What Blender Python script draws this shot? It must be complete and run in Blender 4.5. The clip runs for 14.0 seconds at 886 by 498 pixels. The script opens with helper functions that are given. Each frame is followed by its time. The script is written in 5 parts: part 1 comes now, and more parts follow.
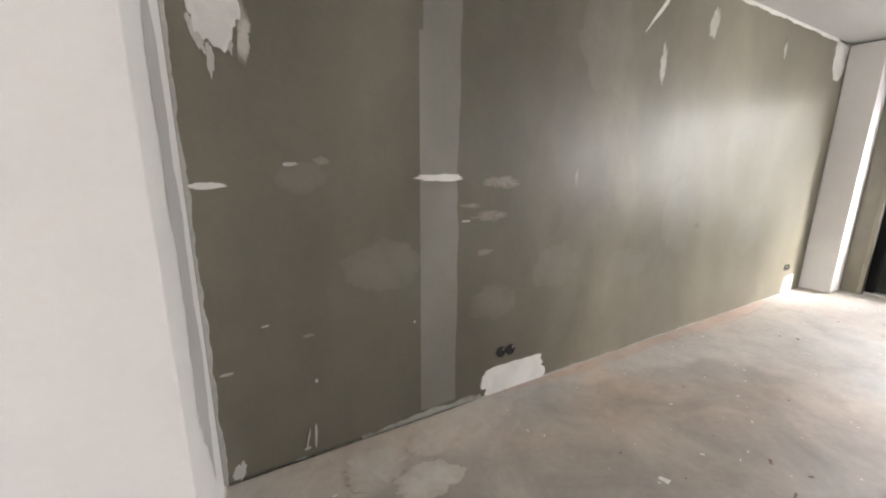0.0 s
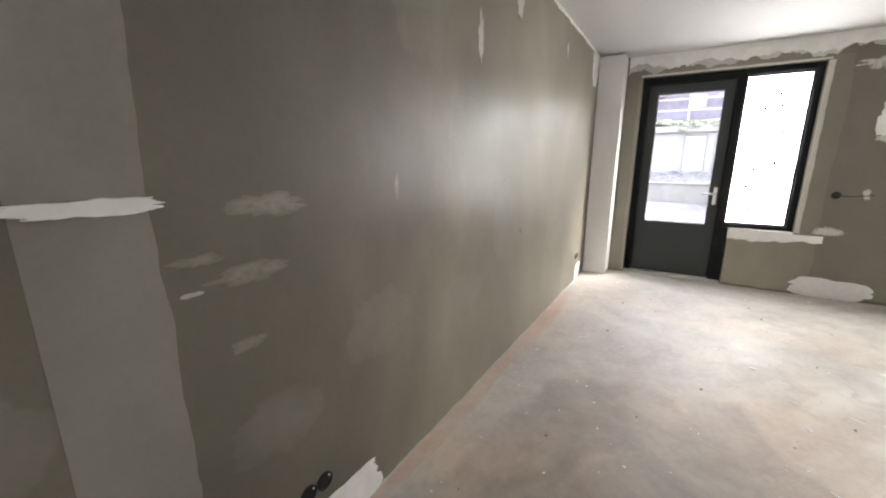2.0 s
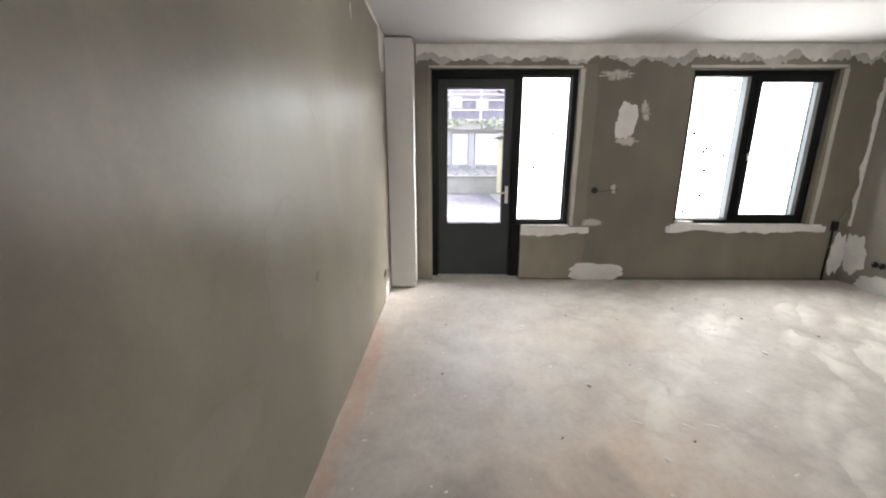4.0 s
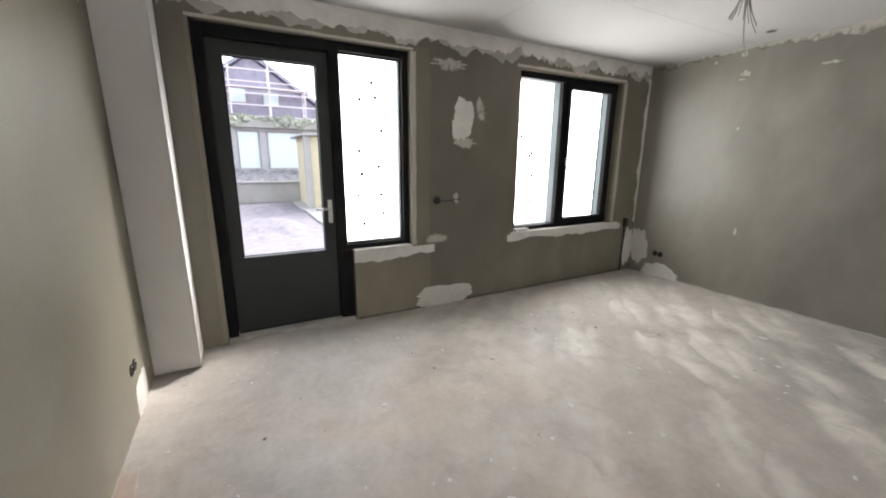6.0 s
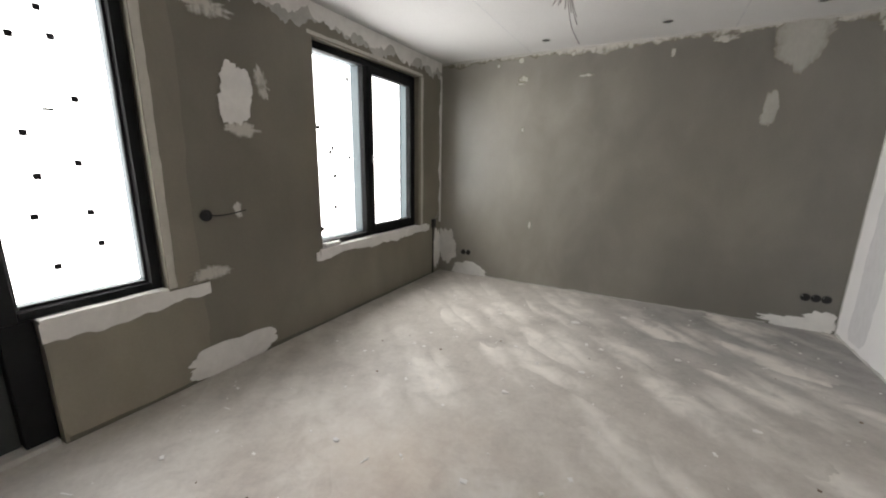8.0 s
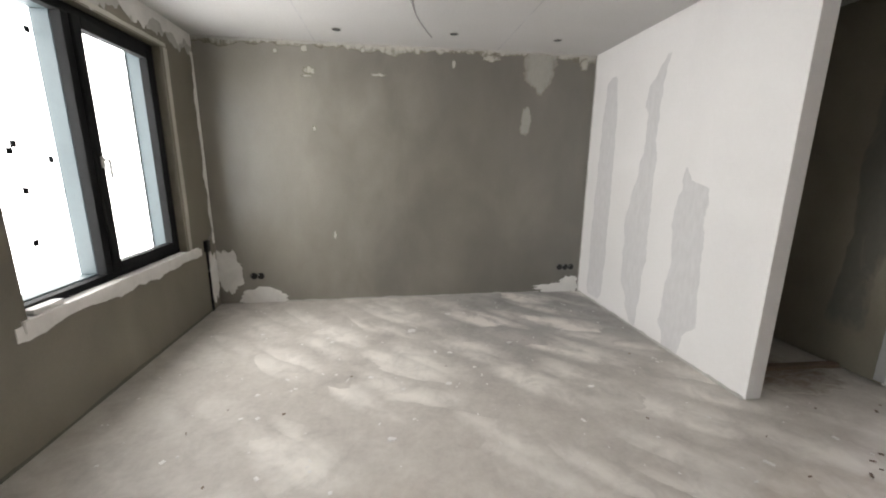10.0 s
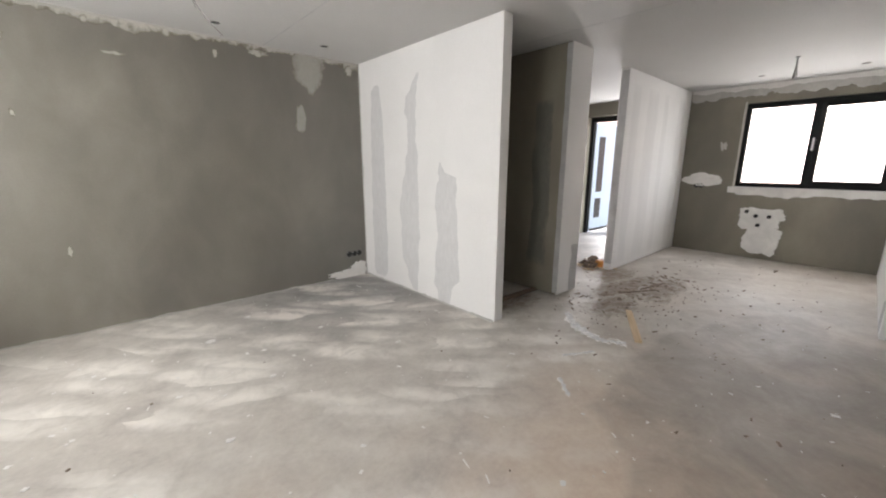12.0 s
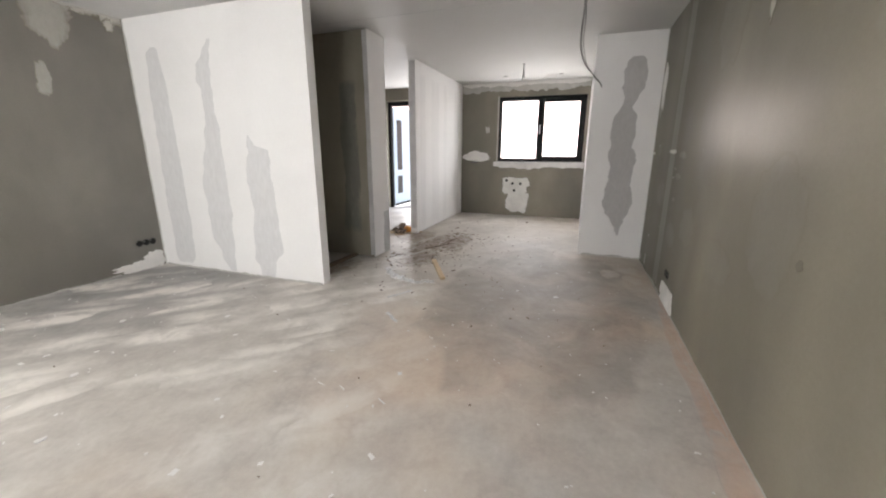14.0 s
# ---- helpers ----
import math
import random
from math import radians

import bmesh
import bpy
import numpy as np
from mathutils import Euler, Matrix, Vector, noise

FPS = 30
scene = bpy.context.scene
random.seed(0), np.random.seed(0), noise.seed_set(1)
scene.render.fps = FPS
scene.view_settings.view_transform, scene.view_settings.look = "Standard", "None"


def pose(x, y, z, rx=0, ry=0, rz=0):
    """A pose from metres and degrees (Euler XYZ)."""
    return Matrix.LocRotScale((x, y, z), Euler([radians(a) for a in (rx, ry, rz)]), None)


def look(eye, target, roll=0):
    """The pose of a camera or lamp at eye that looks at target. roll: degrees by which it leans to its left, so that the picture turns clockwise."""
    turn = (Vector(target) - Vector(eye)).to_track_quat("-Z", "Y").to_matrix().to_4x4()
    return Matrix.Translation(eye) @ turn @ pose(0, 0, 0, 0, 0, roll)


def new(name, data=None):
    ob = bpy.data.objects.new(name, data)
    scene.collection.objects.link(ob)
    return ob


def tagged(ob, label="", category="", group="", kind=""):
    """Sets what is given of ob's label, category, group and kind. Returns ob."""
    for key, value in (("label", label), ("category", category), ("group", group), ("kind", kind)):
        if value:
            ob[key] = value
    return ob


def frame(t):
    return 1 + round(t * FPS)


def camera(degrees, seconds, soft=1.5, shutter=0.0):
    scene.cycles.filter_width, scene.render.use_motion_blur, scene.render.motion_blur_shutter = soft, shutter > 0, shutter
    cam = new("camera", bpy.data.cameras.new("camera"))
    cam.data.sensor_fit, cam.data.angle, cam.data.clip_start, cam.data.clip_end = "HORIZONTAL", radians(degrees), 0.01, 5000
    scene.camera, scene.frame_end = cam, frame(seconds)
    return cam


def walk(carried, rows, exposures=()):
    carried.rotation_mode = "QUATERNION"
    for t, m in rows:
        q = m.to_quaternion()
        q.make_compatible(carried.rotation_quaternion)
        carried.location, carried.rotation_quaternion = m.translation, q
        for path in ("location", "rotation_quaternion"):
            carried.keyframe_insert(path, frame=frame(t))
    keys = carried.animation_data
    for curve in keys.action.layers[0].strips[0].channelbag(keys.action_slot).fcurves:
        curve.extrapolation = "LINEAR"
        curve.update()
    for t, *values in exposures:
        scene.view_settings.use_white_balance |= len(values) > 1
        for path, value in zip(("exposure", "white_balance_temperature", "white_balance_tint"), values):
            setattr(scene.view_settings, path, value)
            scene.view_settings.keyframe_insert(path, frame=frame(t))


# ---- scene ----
cam = camera(98.6, 14.0, 2.0)
PATH = [
    (0, (0.142, 0.127, 1.369), (1.104, 1.825, 0.936), 0.46),
    (0.5, (0.287, 0.255, 1.37), (1.408, 1.854, 0.937), 0.24),
    (1, (0.399, 0.482, 1.384), (1.732, 1.905, 0.939), 0.23),
    (1.5, (0.56, 0.665, 1.361), (2.104, 1.86, 0.928), -0.18),
    (2, (0.798, 0.817, 1.394), (2.458, 1.84, 0.949), 0.06),
    (2.5, (1.039, 1.036, 1.418), (2.798, 1.872, 0.965), 0.16),
    (3, (1.254, 1.168, 1.422), (3.125, 1.715, 0.971), -0.02),
    (3.5, (1.482, 1.182, 1.454), (3.409, 1.444, 0.989), -0.08),
    (6, (2.887, 1.181, 1.458), (4.597, 0.25, 1.0), 0.5),
    (6.5, (3.13, 1.159, 1.459), (4.667, -0.038, 1.004), 0.42),
    (7, (3.336, 1.048, 1.439), (4.683, -0.358, 0.983), 0.64),
    (9.5, (4.208, 0.615, 1.404), (4.316, -1.339, 0.995), 0.56),
    (10, (4.367, 0.557, 1.434), (4.097, -1.379, 1.014), 0.5),
    (10.5, (4.482, 0.587, 1.446), (3.822, -1.254, 1.029), 0.2),
    (11, (4.584, 0.669, 1.44), (3.666, -1.057, 1.015), 0.2),
    (11.5, (4.656, 0.753, 1.433), (3.535, -0.846, 1.002), 0.1),
    (12, (4.726, 0.802, 1.429), (3.416, -0.645, 0.996), 0.1),
    (12.5, (4.856, 0.82, 1.421), (3.327, -0.395, 0.986), 0.1),
    (13, (4.974, 0.873, 1.414), (3.255, -0.051, 0.978), 0.06),
    (13.5, (5.065, 0.956, 1.372), (3.249, 0.24, 0.938), 0.16),
    (14, (5.166, 1.005, 1.307), (3.341, 0.359, 0.808), 0.16),
]
EXPOSURES = [(0.0, 2.83), (1.5, 2.58), (3.0, 2.28), (3.5, 2.2), (6.0, 1.66), (7.0, 1.58), (9.5, 1.84), (12.0, 2.0), (14.0, 2.18)]
walk(cam, [(t, look(eye, target, roll)) for t, eye, target, roll in PATH], EXPOSURES)

SKY, SUN, PANE, KITCHEN, ENTRANCE = 0.36, 0.2, 1.80, 1.0, 4.0

# ---------------------------------------------------------------- light
world = bpy.data.worlds.new("overcast_sky")
scene.world = world
world.use_nodes = True
wn = world.node_tree.nodes
sky = wn.new("ShaderNodeTexSky")
sky.sky_type, sky.sun_disc = "NISHITA", False
sky.sun_elevation, sky.sun_rotation = radians(45), radians(145)
sky.dust_density, sky.air_density, sky.ozone_density = 3.0, 1.0, 1.0
wn["Background"].inputs["Strength"].default_value = SKY
veil = wn.new("ShaderNodeHueSaturation")                  # high cloud takes most of the blue
veil.inputs["Saturation"].default_value = 0.4
world.node_tree.links.new(sky.outputs["Color"], veil.inputs["Color"])
world.node_tree.links.new(veil.outputs["Color"], wn["Background"].inputs["Color"])

sun_data = bpy.data.lights.new("sun", "SUN")
sun_data.energy, sun_data.angle, sun_data.color = SUN, radians(60), (0.93, 0.965, 1.0)
sun = new("sun", sun_data)
sun.matrix_world = look((0, 0, 0), (-0.405, 0.58, -0.707))


def window_light(name, place, target, width, height, radiance, colour):
    """Sky light in a window's opening: an area lamp as large as the pane, of a given radiance."""
    data = bpy.data.lights.new(name, "AREA")
    data.shape, data.size, data.size_y = "RECTANGLE", width, height
    data.energy, data.color = radiance * math.pi * width * height, colour
    ob = new(name, data)
    ob.matrix_world = look(place, target)
    return ob


COOL = (1.0, 0.982, 0.968)
window_light("sidelight_sky", (6.388, 0.065, 1.50), (0, 0.065, 1.50), 0.585, 1.63, PANE, COOL)
window_light("garden_window_sky", (6.388, -1.835, 1.51), (0, -1.835, 1.51), 0.66, 1.60, PANE, COOL)
window_light("garden_window_sky", (6.388, -2.575, 1.51), (0, -2.575, 1.51), 0.76, 1.56, PANE, COOL)
window_light("kitchen_window_sky", (-2.96, 0.175, 1.74), (0, 0.175, 1.74), 1.54, 1.14, KITCHEN, (1.0, 0.955, 0.92))


window_light("entrance_sky", (-3.0, -2.52, 1.15), (0, -2.52, 1.15), 0.46, 2.1, ENTRANCE, (1.0, 0.96, 0.96))


# ---------------------------------------------------------------- materials
def material(name, colour, rough=0.6, metal=0.0):
    m = bpy.data.materials.new(name)
    m.use_nodes = True
    p = m.node_tree.nodes["Principled BSDF"]
    p.inputs["Base Color"].default_value = (*colour, 1)
    p.inputs["Roughness"].default_value = rough
    p.inputs["Metallic"].default_value = metal
    return m


def add(m, kind, **values):
    n = m.node_tree.nodes.new(kind)
    for k, v in values.items():
        n.inputs[k.replace("_", " ")].default_value = v
    return n


def link(m, a, b):
    m.node_tree.links.new(a, b)


def place_of(m, scale=(1, 1, 1), turn=(0, 0, 0), kind="POINT"):
    """World-sized coordinates."""
    g = m.node_tree.nodes.new("ShaderNodeNewGeometry")
    v = add(m, "ShaderNodeMapping")
    v.vector_type = kind
    v.inputs["Scale"].default_value = scale
    v.inputs["Rotation"].default_value = turn
    link(m, g.outputs["Position"], v.inputs["Vector"])
    return v.outputs["Vector"]


def noise_of(m, vector, scale, detail=4.0, rough=0.55, distortion=0.0):
    n = add(m, "ShaderNodeTexNoise", Scale=scale, Detail=detail, Roughness=rough, Distortion=distortion)
    link(m, vector, n.inputs["Vector"])
    return n.outputs["Fac"]


def ramp_of(m, fac, stops):
    n = m.node_tree.nodes.new("ShaderNodeValToRGB")
    while len(n.color_ramp.elements) < len(stops):
        n.color_ramp.elements.new(0.5)
    for e, (at, c) in zip(n.color_ramp.elements, stops):
        e.position = at
        e.color = (*c, 1) if isinstance(c, tuple) else (c, c, c, 1)
    link(m, fac, n.inputs["Fac"])
    return n.outputs["Color"]


def mix_of(m, fac, a, b, mode="MIX"):
    n = m.node_tree.nodes.new("ShaderNodeMix")
    n.data_type, n.blend_type = "RGBA", mode
    for value, socket in ((fac, n.inputs[0]), (a, n.inputs[6]), (b, n.inputs[7])):
        if isinstance(value, (float, int)):
            socket.default_value = value
        elif isinstance(value, tuple):
            socket.default_value = (*value, 1)
        else:
            link(m, value, socket)
    return n.outputs[2]


def ranged(m, value, lo, hi, to_lo=0.0, to_hi=1.0, smooth=True):
    n = m.node_tree.nodes.new("ShaderNodeMapRange")
    n.interpolation_type = "SMOOTHSTEP" if smooth else "LINEAR"
    for k, v in (("From Min", lo), ("From Max", hi), ("To Min", to_lo), ("To Max", to_hi)):
        n.inputs[k].default_value = v
    link(m, value, n.inputs["Value"])
    return n.outputs["Result"]


def sum_of(m, a, b, mode="ADD", clamp=False):
    n = m.node_tree.nodes.new("ShaderNodeMath")
    n.operation, n.use_clamp = mode, clamp
    for k, value in enumerate((a, b)):
        if isinstance(value, (float, int)):
            n.inputs[k].default_value = value
        else:
            link(m, value, n.inputs[k])
    return n.outputs[0]


def bump_of(m, heights, strength=0.3, distance=0.01):
    """Relief from several heights, one upon the other."""
    last = None
    for h, s, d in heights:
        n = add(m, "ShaderNodeBump", Strength=s, Distance=d)
        link(m, h, n.inputs["Height"])
        if last is not None:
            link(m, last, n.inputs["Normal"])
        last = n.outputs["Normal"]
    link(m, last, m.node_tree.nodes["Principled BSDF"].inputs["Normal"])


def surface(m, colour=None, rough=None):
    p = m.node_tree.nodes["Principled BSDF"]
    if colour is not None:
        link(m, colour, p.inputs["Base Color"])
    if rough is not None:
        link(m, rough, p.inputs["Roughness"])


def grey_plaster(name, tone=1.0, stretch=(1, 1, 0.6), warm=1.0, sheen=0.0, polish=0.5, lit_ramp=None, rubbed=None):
    """Bare, trowelled cement plaster: mottled olive grey with a faint polish."""
    m = material(name, (0.25, 0.24, 0.2), 0.4)
    m.node_tree.nodes["Principled BSDF"].inputs["Specular IOR Level"].default_value = polish
    v, s = place_of(m), place_of(m, stretch)
    big = noise_of(m, s, 0.9, 3, 0.5, 0.4)
    mid = noise_of(m, s, 2.6, 5, 0.58, 0.3)
    fine = noise_of(m, v, 60, 3, 0.7)
    def shade(k):
        return (0.202 * k * tone * (0.25 * warm + 0.75), 0.184 * k * tone, (0.184 - 0.040 * warm ** 4) * k * tone)

    c = ramp_of(m, big, [(0.28, shade(0.78)), (0.5, shade(0.98)), (0.72, shade(1.34))])
    c = mix_of(m, 0.36, c, ramp_of(m, mid, [(0.28, 0.36), (0.5, 0.49), (0.74, 0.66)]), "OVERLAY")
    c = mix_of(m, 0.12, c, ramp_of(m, fine, [(0.3, 0.35), (0.7, 0.65)]), "OVERLAY")
    if lit_ramp:                                            # window light painted into the colour: paler from one x on, with a clouded edge
        x0, x1, shade_tone, lit_tone = lit_ramp
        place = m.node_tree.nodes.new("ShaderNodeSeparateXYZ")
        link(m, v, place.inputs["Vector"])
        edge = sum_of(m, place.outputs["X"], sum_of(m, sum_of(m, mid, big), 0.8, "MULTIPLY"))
        level = ranged(m, edge, x0 + 0.8, x1 + 0.8, shade_tone, lit_tone)
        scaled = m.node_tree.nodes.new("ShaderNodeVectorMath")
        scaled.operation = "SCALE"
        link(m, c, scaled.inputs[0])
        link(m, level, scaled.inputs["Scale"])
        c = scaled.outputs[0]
    gloss = ramp_of(m, mid, [(0.25, 0.40 - sheen), (0.6, 0.50 - sheen), (0.85, 0.60 - sheen)])
    if rubbed:                                           # a stretch that the trowel has closed to a dull shine
        reach = m.node_tree.nodes.new("ShaderNodeVectorMath")
        reach.operation = "DISTANCE"
        link(m, v, reach.inputs[0])
        reach.inputs[1].default_value = rubbed
        near = ranged(m, sum_of(m, reach.outputs["Value"], mid), 1.5, 0.75)
        gloss = mix_of(m, near, gloss, ramp_of(m, mid, [(0.3, 0.30), (0.7, 0.33)]))
    surface(m, c, gloss)
    bump_of(m, [(big, 0.35, 0.02), (mid, 0.14, 0.005), (fine, 0.03, 0.0006)])
    return m


def chalky(name, colour, spread=0.06, rough=0.75, scale=2.5, relief=0.25):
    """Board, filler or paint: nearly plain, with faint clouds, grain and brush relief."""
    m = material(name, colour, rough)
    v = place_of(m)
    a, b = noise_of(m, v, scale, 4, 0.6, 0.5), noise_of(m, v, 45, 4, 0.7)
    lo, hi = tuple(x * (1 - spread * 2) for x in colour), tuple(min(x * (1 + spread), 0.92) for x in colour)
    c = mix_of(m, 0.12, ramp_of(m, a, [(0.3, lo), (0.7, hi)]), ramp_of(m, b, [(0.3, 0.3), (0.7, 0.7)]), "OVERLAY")
    surface(m, c, ramp_of(m, a, [(0.3, rough - 0.1), (0.7, min(rough + 0.1, 1.0))]))
    bump_of(m, [(a, relief, 0.01), (b, relief * 0.6, 0.0015)])
    return m


def trowel_strokes(m, scale, size, turn, wobble, seed):
    """Overlapping trowel strokes: each cell fades from a crisp edge across to nothing, each with a strength of its own."""
    v = place_of(m, size, (0, 0, radians(turn)), "TEXTURE")
    shift = m.node_tree.nodes.new("ShaderNodeTexNoise")
    shift.inputs["Scale"].default_value, shift.inputs["Detail"].default_value = 1.7, 5.0
    link(m, v, shift.inputs["Vector"])
    bent = m.node_tree.nodes.new("ShaderNodeVectorMath")
    bent.operation = "MULTIPLY_ADD"
    link(m, shift.outputs["Color"], bent.inputs[0])
    bent.inputs[1].default_value = (wobble, wobble, 0)
    link(m, v, bent.inputs[2])
    flat = m.node_tree.nodes.new("ShaderNodeVectorMath")
    flat.operation = "MULTIPLY_ADD"
    link(m, bent.outputs[0], flat.inputs[0])
    flat.inputs[1].default_value, flat.inputs[2].default_value = (1, 1, 0), (seed, seed * 2.3, 0)
    cells = m.node_tree.nodes.new("ShaderNodeTexVoronoi")
    cells.voronoi_dimensions = "2D"
    cells.inputs["Scale"].default_value = scale
    link(m, flat.outputs[0], cells.inputs["Vector"])
    off = m.node_tree.nodes.new("ShaderNodeVectorMath")
    off.operation = "SUBTRACT"
    link(m, flat.outputs[0], off.inputs[0])
    link(m, cells.outputs["Position"], off.inputs[1])
    axes = m.node_tree.nodes.new("ShaderNodeSeparateXYZ")
    link(m, off.outputs[0], axes.inputs[0])
    across = ranged(m, axes.outputs["Y"], -0.5 / scale, 0.42 / scale)
    along = ranged(m, cells.outputs["Distance"], 0.60, 0.16)
    own = m.node_tree.nodes.new("ShaderNodeSeparateColor")
    link(m, cells.outputs["Color"], own.inputs[0])
    return sum_of(m, sum_of(m, across, along, "MULTIPLY"), ranged(m, own.outputs[0], 0.15, 0.85, 0.1, 1.0), "MULTIPLY")


def screed(name="cement_screed"):
    """Sand-cement screed: grey with warm, sandy clouds, trowel strokes with painted window sheen, and a dull polish."""
    m = material(name, (0.4, 0.37, 0.34), 0.6)
    v = place_of(m)
    warm = noise_of(m, v, 0.55, 3, 0.5, 0.6)
    cloud = noise_of(m, v, 1.3, 5, 0.6, 0.7)
    small = noise_of(m, v, 5.5, 4, 0.62, 0.5)
    grit = noise_of(m, v, 26, 5, 0.7)
    fine = noise_of(m, v, 130, 2, 0.7)
    split = m.node_tree.nodes.new("ShaderNodeSeparateXYZ")
    link(m, v, split.inputs["Vector"])
    x, y = split.outputs["X"], split.outputs["Y"]
    lane = ranged(m, sum_of(m, y, sum_of(m, cloud, 1.2, "MULTIPLY")), -0.5, 1.1)       # two pours: sandy to the north, grey to the south
    sandy = sum_of(m, ranged(m, warm, 0.36, 0.62), lane, "MULTIPLY")
    sandy = sum_of(m, sandy, ranged(m, x, 5.6, 4.4), "MULTIPLY")
    sandy = sum_of(m, sandy, ranged(m, x, -0.5, 1.6, 0.25, 1.0), "MULTIPLY")
    c = mix_of(m, sandy, (0.515, 0.482, 0.440), (0.63, 0.515, 0.415))
    back = sum_of(m, ranged(m, y, -1.2, -2.9), ranged(m, x, 5.0, 2.8), "MULTIPLY")      # greyer, darker screed colour towards the partition
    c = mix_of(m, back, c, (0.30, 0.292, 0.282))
    c = mix_of(m, 0.55, c, ramp_of(m, cloud, [(0.25, 0.36), (0.5, 0.5), (0.78, 0.63)]), "OVERLAY")
    c = mix_of(m, 0.4, c, ramp_of(m, small, [(0.28, 0.34), (0.5, 0.5), (0.75, 0.64)]), "OVERLAY")
    wide = trowel_strokes(m, 1.75, (1.5, 0.62, 1), -40, 0.62, 0.0)
    slim = trowel_strokes(m, 2.2, (1.75, 0.55, 1), -47, 0.5, 3.1)
    both = sum_of(m, wide, sum_of(m, slim, 0.75, "MULTIPLY"), "MAXIMUM")
    broken = sum_of(m, both, ranged(m, small, 0.28, 0.66, 0.4, 1.0), "MULTIPLY")
    reach = sum_of(m, ranged(m, y, 0.55, -0.9, 0.05, 1.0), ranged(m, x, 6.0, 4.6, 0.35, 1.0), "MULTIPLY")
    reach = sum_of(m, reach, ranged(m, x, 1.2, 2.4, 0.25, 1.0), "MULTIPLY")
    dabs = sum_of(m, broken, reach, "MULTIPLY", True)
    # window sheen on the trowel strokes is painted in as pale colour
    c = mix_of(m, ranged(m, dabs, 0.0, 0.62, 0.0, 0.95, False), c, (0.80, 0.765, 0.71))
    c = mix_of(m, 0.2, c, ramp_of(m, grit, [(0.3, 0.3), (0.7, 0.68)]), "OVERLAY")
    surface(m, c, ramp_of(m, cloud, [(0.3, 0.66), (0.5, 0.56), (0.7, 0.47)]))
    bump_of(m, [(broken, 0.35, 0.01), (cloud, 0.35, 0.012), (small, 0.15, 0.004), (grit, 0.2, 0.002), (fine, 0.12, 0.0006)])
    return m


def feathered(m, colour, cut=0.5, scale=9.0, stretch=(1, 1, 0.5), hard=0.12, full=1.0, rough=None):
    """Turns a wall's or floor's own material into a thin smear that breaks up towards its rim (the mesh's own fade)."""
    p = m.node_tree.nodes["Principled BSDF"]
    v = place_of(m, stretch)
    fade = m.node_tree.nodes.new("ShaderNodeAttribute")
    fade.attribute_name = "fade"
    body = m.node_tree.nodes.new("ShaderNodeMath")
    body.operation = "MULTIPLY_ADD"                      # 0.5 * fade - 0.55
    link(m, fade.outputs["Fac"], body.inputs[0])
    body.inputs[1].default_value, body.inputs[2].default_value = 0.5, -0.55
    total = m.node_tree.nodes.new("ShaderNodeMath")
    total.operation = "MULTIPLY_ADD"                     # + 1.6 * noise
    link(m, noise_of(m, v, scale, 5, 0.65, 0.6), total.inputs[0])
    total.inputs[1].default_value = 1.6
    link(m, body.outputs[0], total.inputs[2])
    mask = ramp_of(m, total.outputs[0], [(cut - hard, 0.0), (cut + hard, full)])
    rim = ramp_of(m, fade.outputs["Fac"], [(0.0, 0.0), (0.25, 1.0)])
    mask = mix_of(m, 1.0, mask, rim, "MULTIPLY")
    grain = ramp_of(m, noise_of(m, v, 30, 3, 0.6), [(0.3, tuple(x * 0.93 for x in colour)), (0.7, tuple(min(0.9, x * 1.04) for x in colour))])
    link(m, mix_of(m, mask, p.inputs["Base Color"].links[0].from_socket, grain), p.inputs["Base Color"])
    if rough is not None:
        link(m, mix_of(m, mask, p.inputs["Roughness"].links[0].from_socket, (rough, rough, rough)), p.inputs["Roughness"])
    return m


def white_board(name):
    return chalky(name, (0.77, 0.76, 0.75), 0.02, 0.7, 1.5, 0.08)


def lacquer(name, colour, rough=0.35):
    m = material(name, colour, rough)
    v = place_of(m)
    a, b = noise_of(m, v, 3, 4), noise_of(m, v, 90, 3)
    surface(m, mix_of(m, ramp_of(m, a, [(0.35, 0.0), (0.75, 1.0)]), colour, tuple(x * 1.45 + 0.004 for x in colour)), ramp_of(m, a, [(0.3, rough - 0.08), (0.7, rough + 0.12)]))
    bump_of(m, [(b, 0.08, 0.0005)])
    return m


def wood(name, light, dark, scale=1.0):
    m = material(name, light, 0.65)
    g = m.node_tree.nodes.new("ShaderNodeTexCoord")
    v = add(m, "ShaderNodeMapping")
    v.inputs["Scale"].default_value = (2 * scale, 30 * scale, 30 * scale)
    link(m, g.outputs["Object"], v.inputs["Vector"])
    a = noise_of(m, v.outputs["Vector"], 1.5, 5, 0.6, 0.6)
    surface(m, ramp_of(m, a, [(0.3, dark), (0.65, light)]))
    bump_of(m, [(a, 0.3, 0.001)])
    return m


def glass_of(name):
    m = material(name, (1, 1, 1), 0.0)
    p = m.node_tree.nodes["Principled BSDF"]
    p.inputs["Transmission Weight"].default_value = 1.0
    p.inputs["IOR"].default_value = 1.02
    return m


PLASTER = grey_plaster("grey_plaster")
# south and north plaster carry painted window light, paler towards the garden wall
SMOOTH_PLASTER = grey_plaster("smooth_grey_plaster", 1.0, warm=0.90, sheen=0.10, polish=0.9, lit_ramp=(3.9, 5.5, 0.9, 1.42))
RUBBED_PLASTER = grey_plaster("rubbed_grey_plaster", 1.0, sheen=0.04, polish=0.30, lit_ramp=(1.3, 3.6, 0.80, 1.36), rubbed=(2.7, 1.79, 1.46))
BOARD = white_board("white_plasterboard")
FILLER = chalky("grey_joint_filler", (0.53, 0.525, 0.525), 0.08, 0.75, 5)
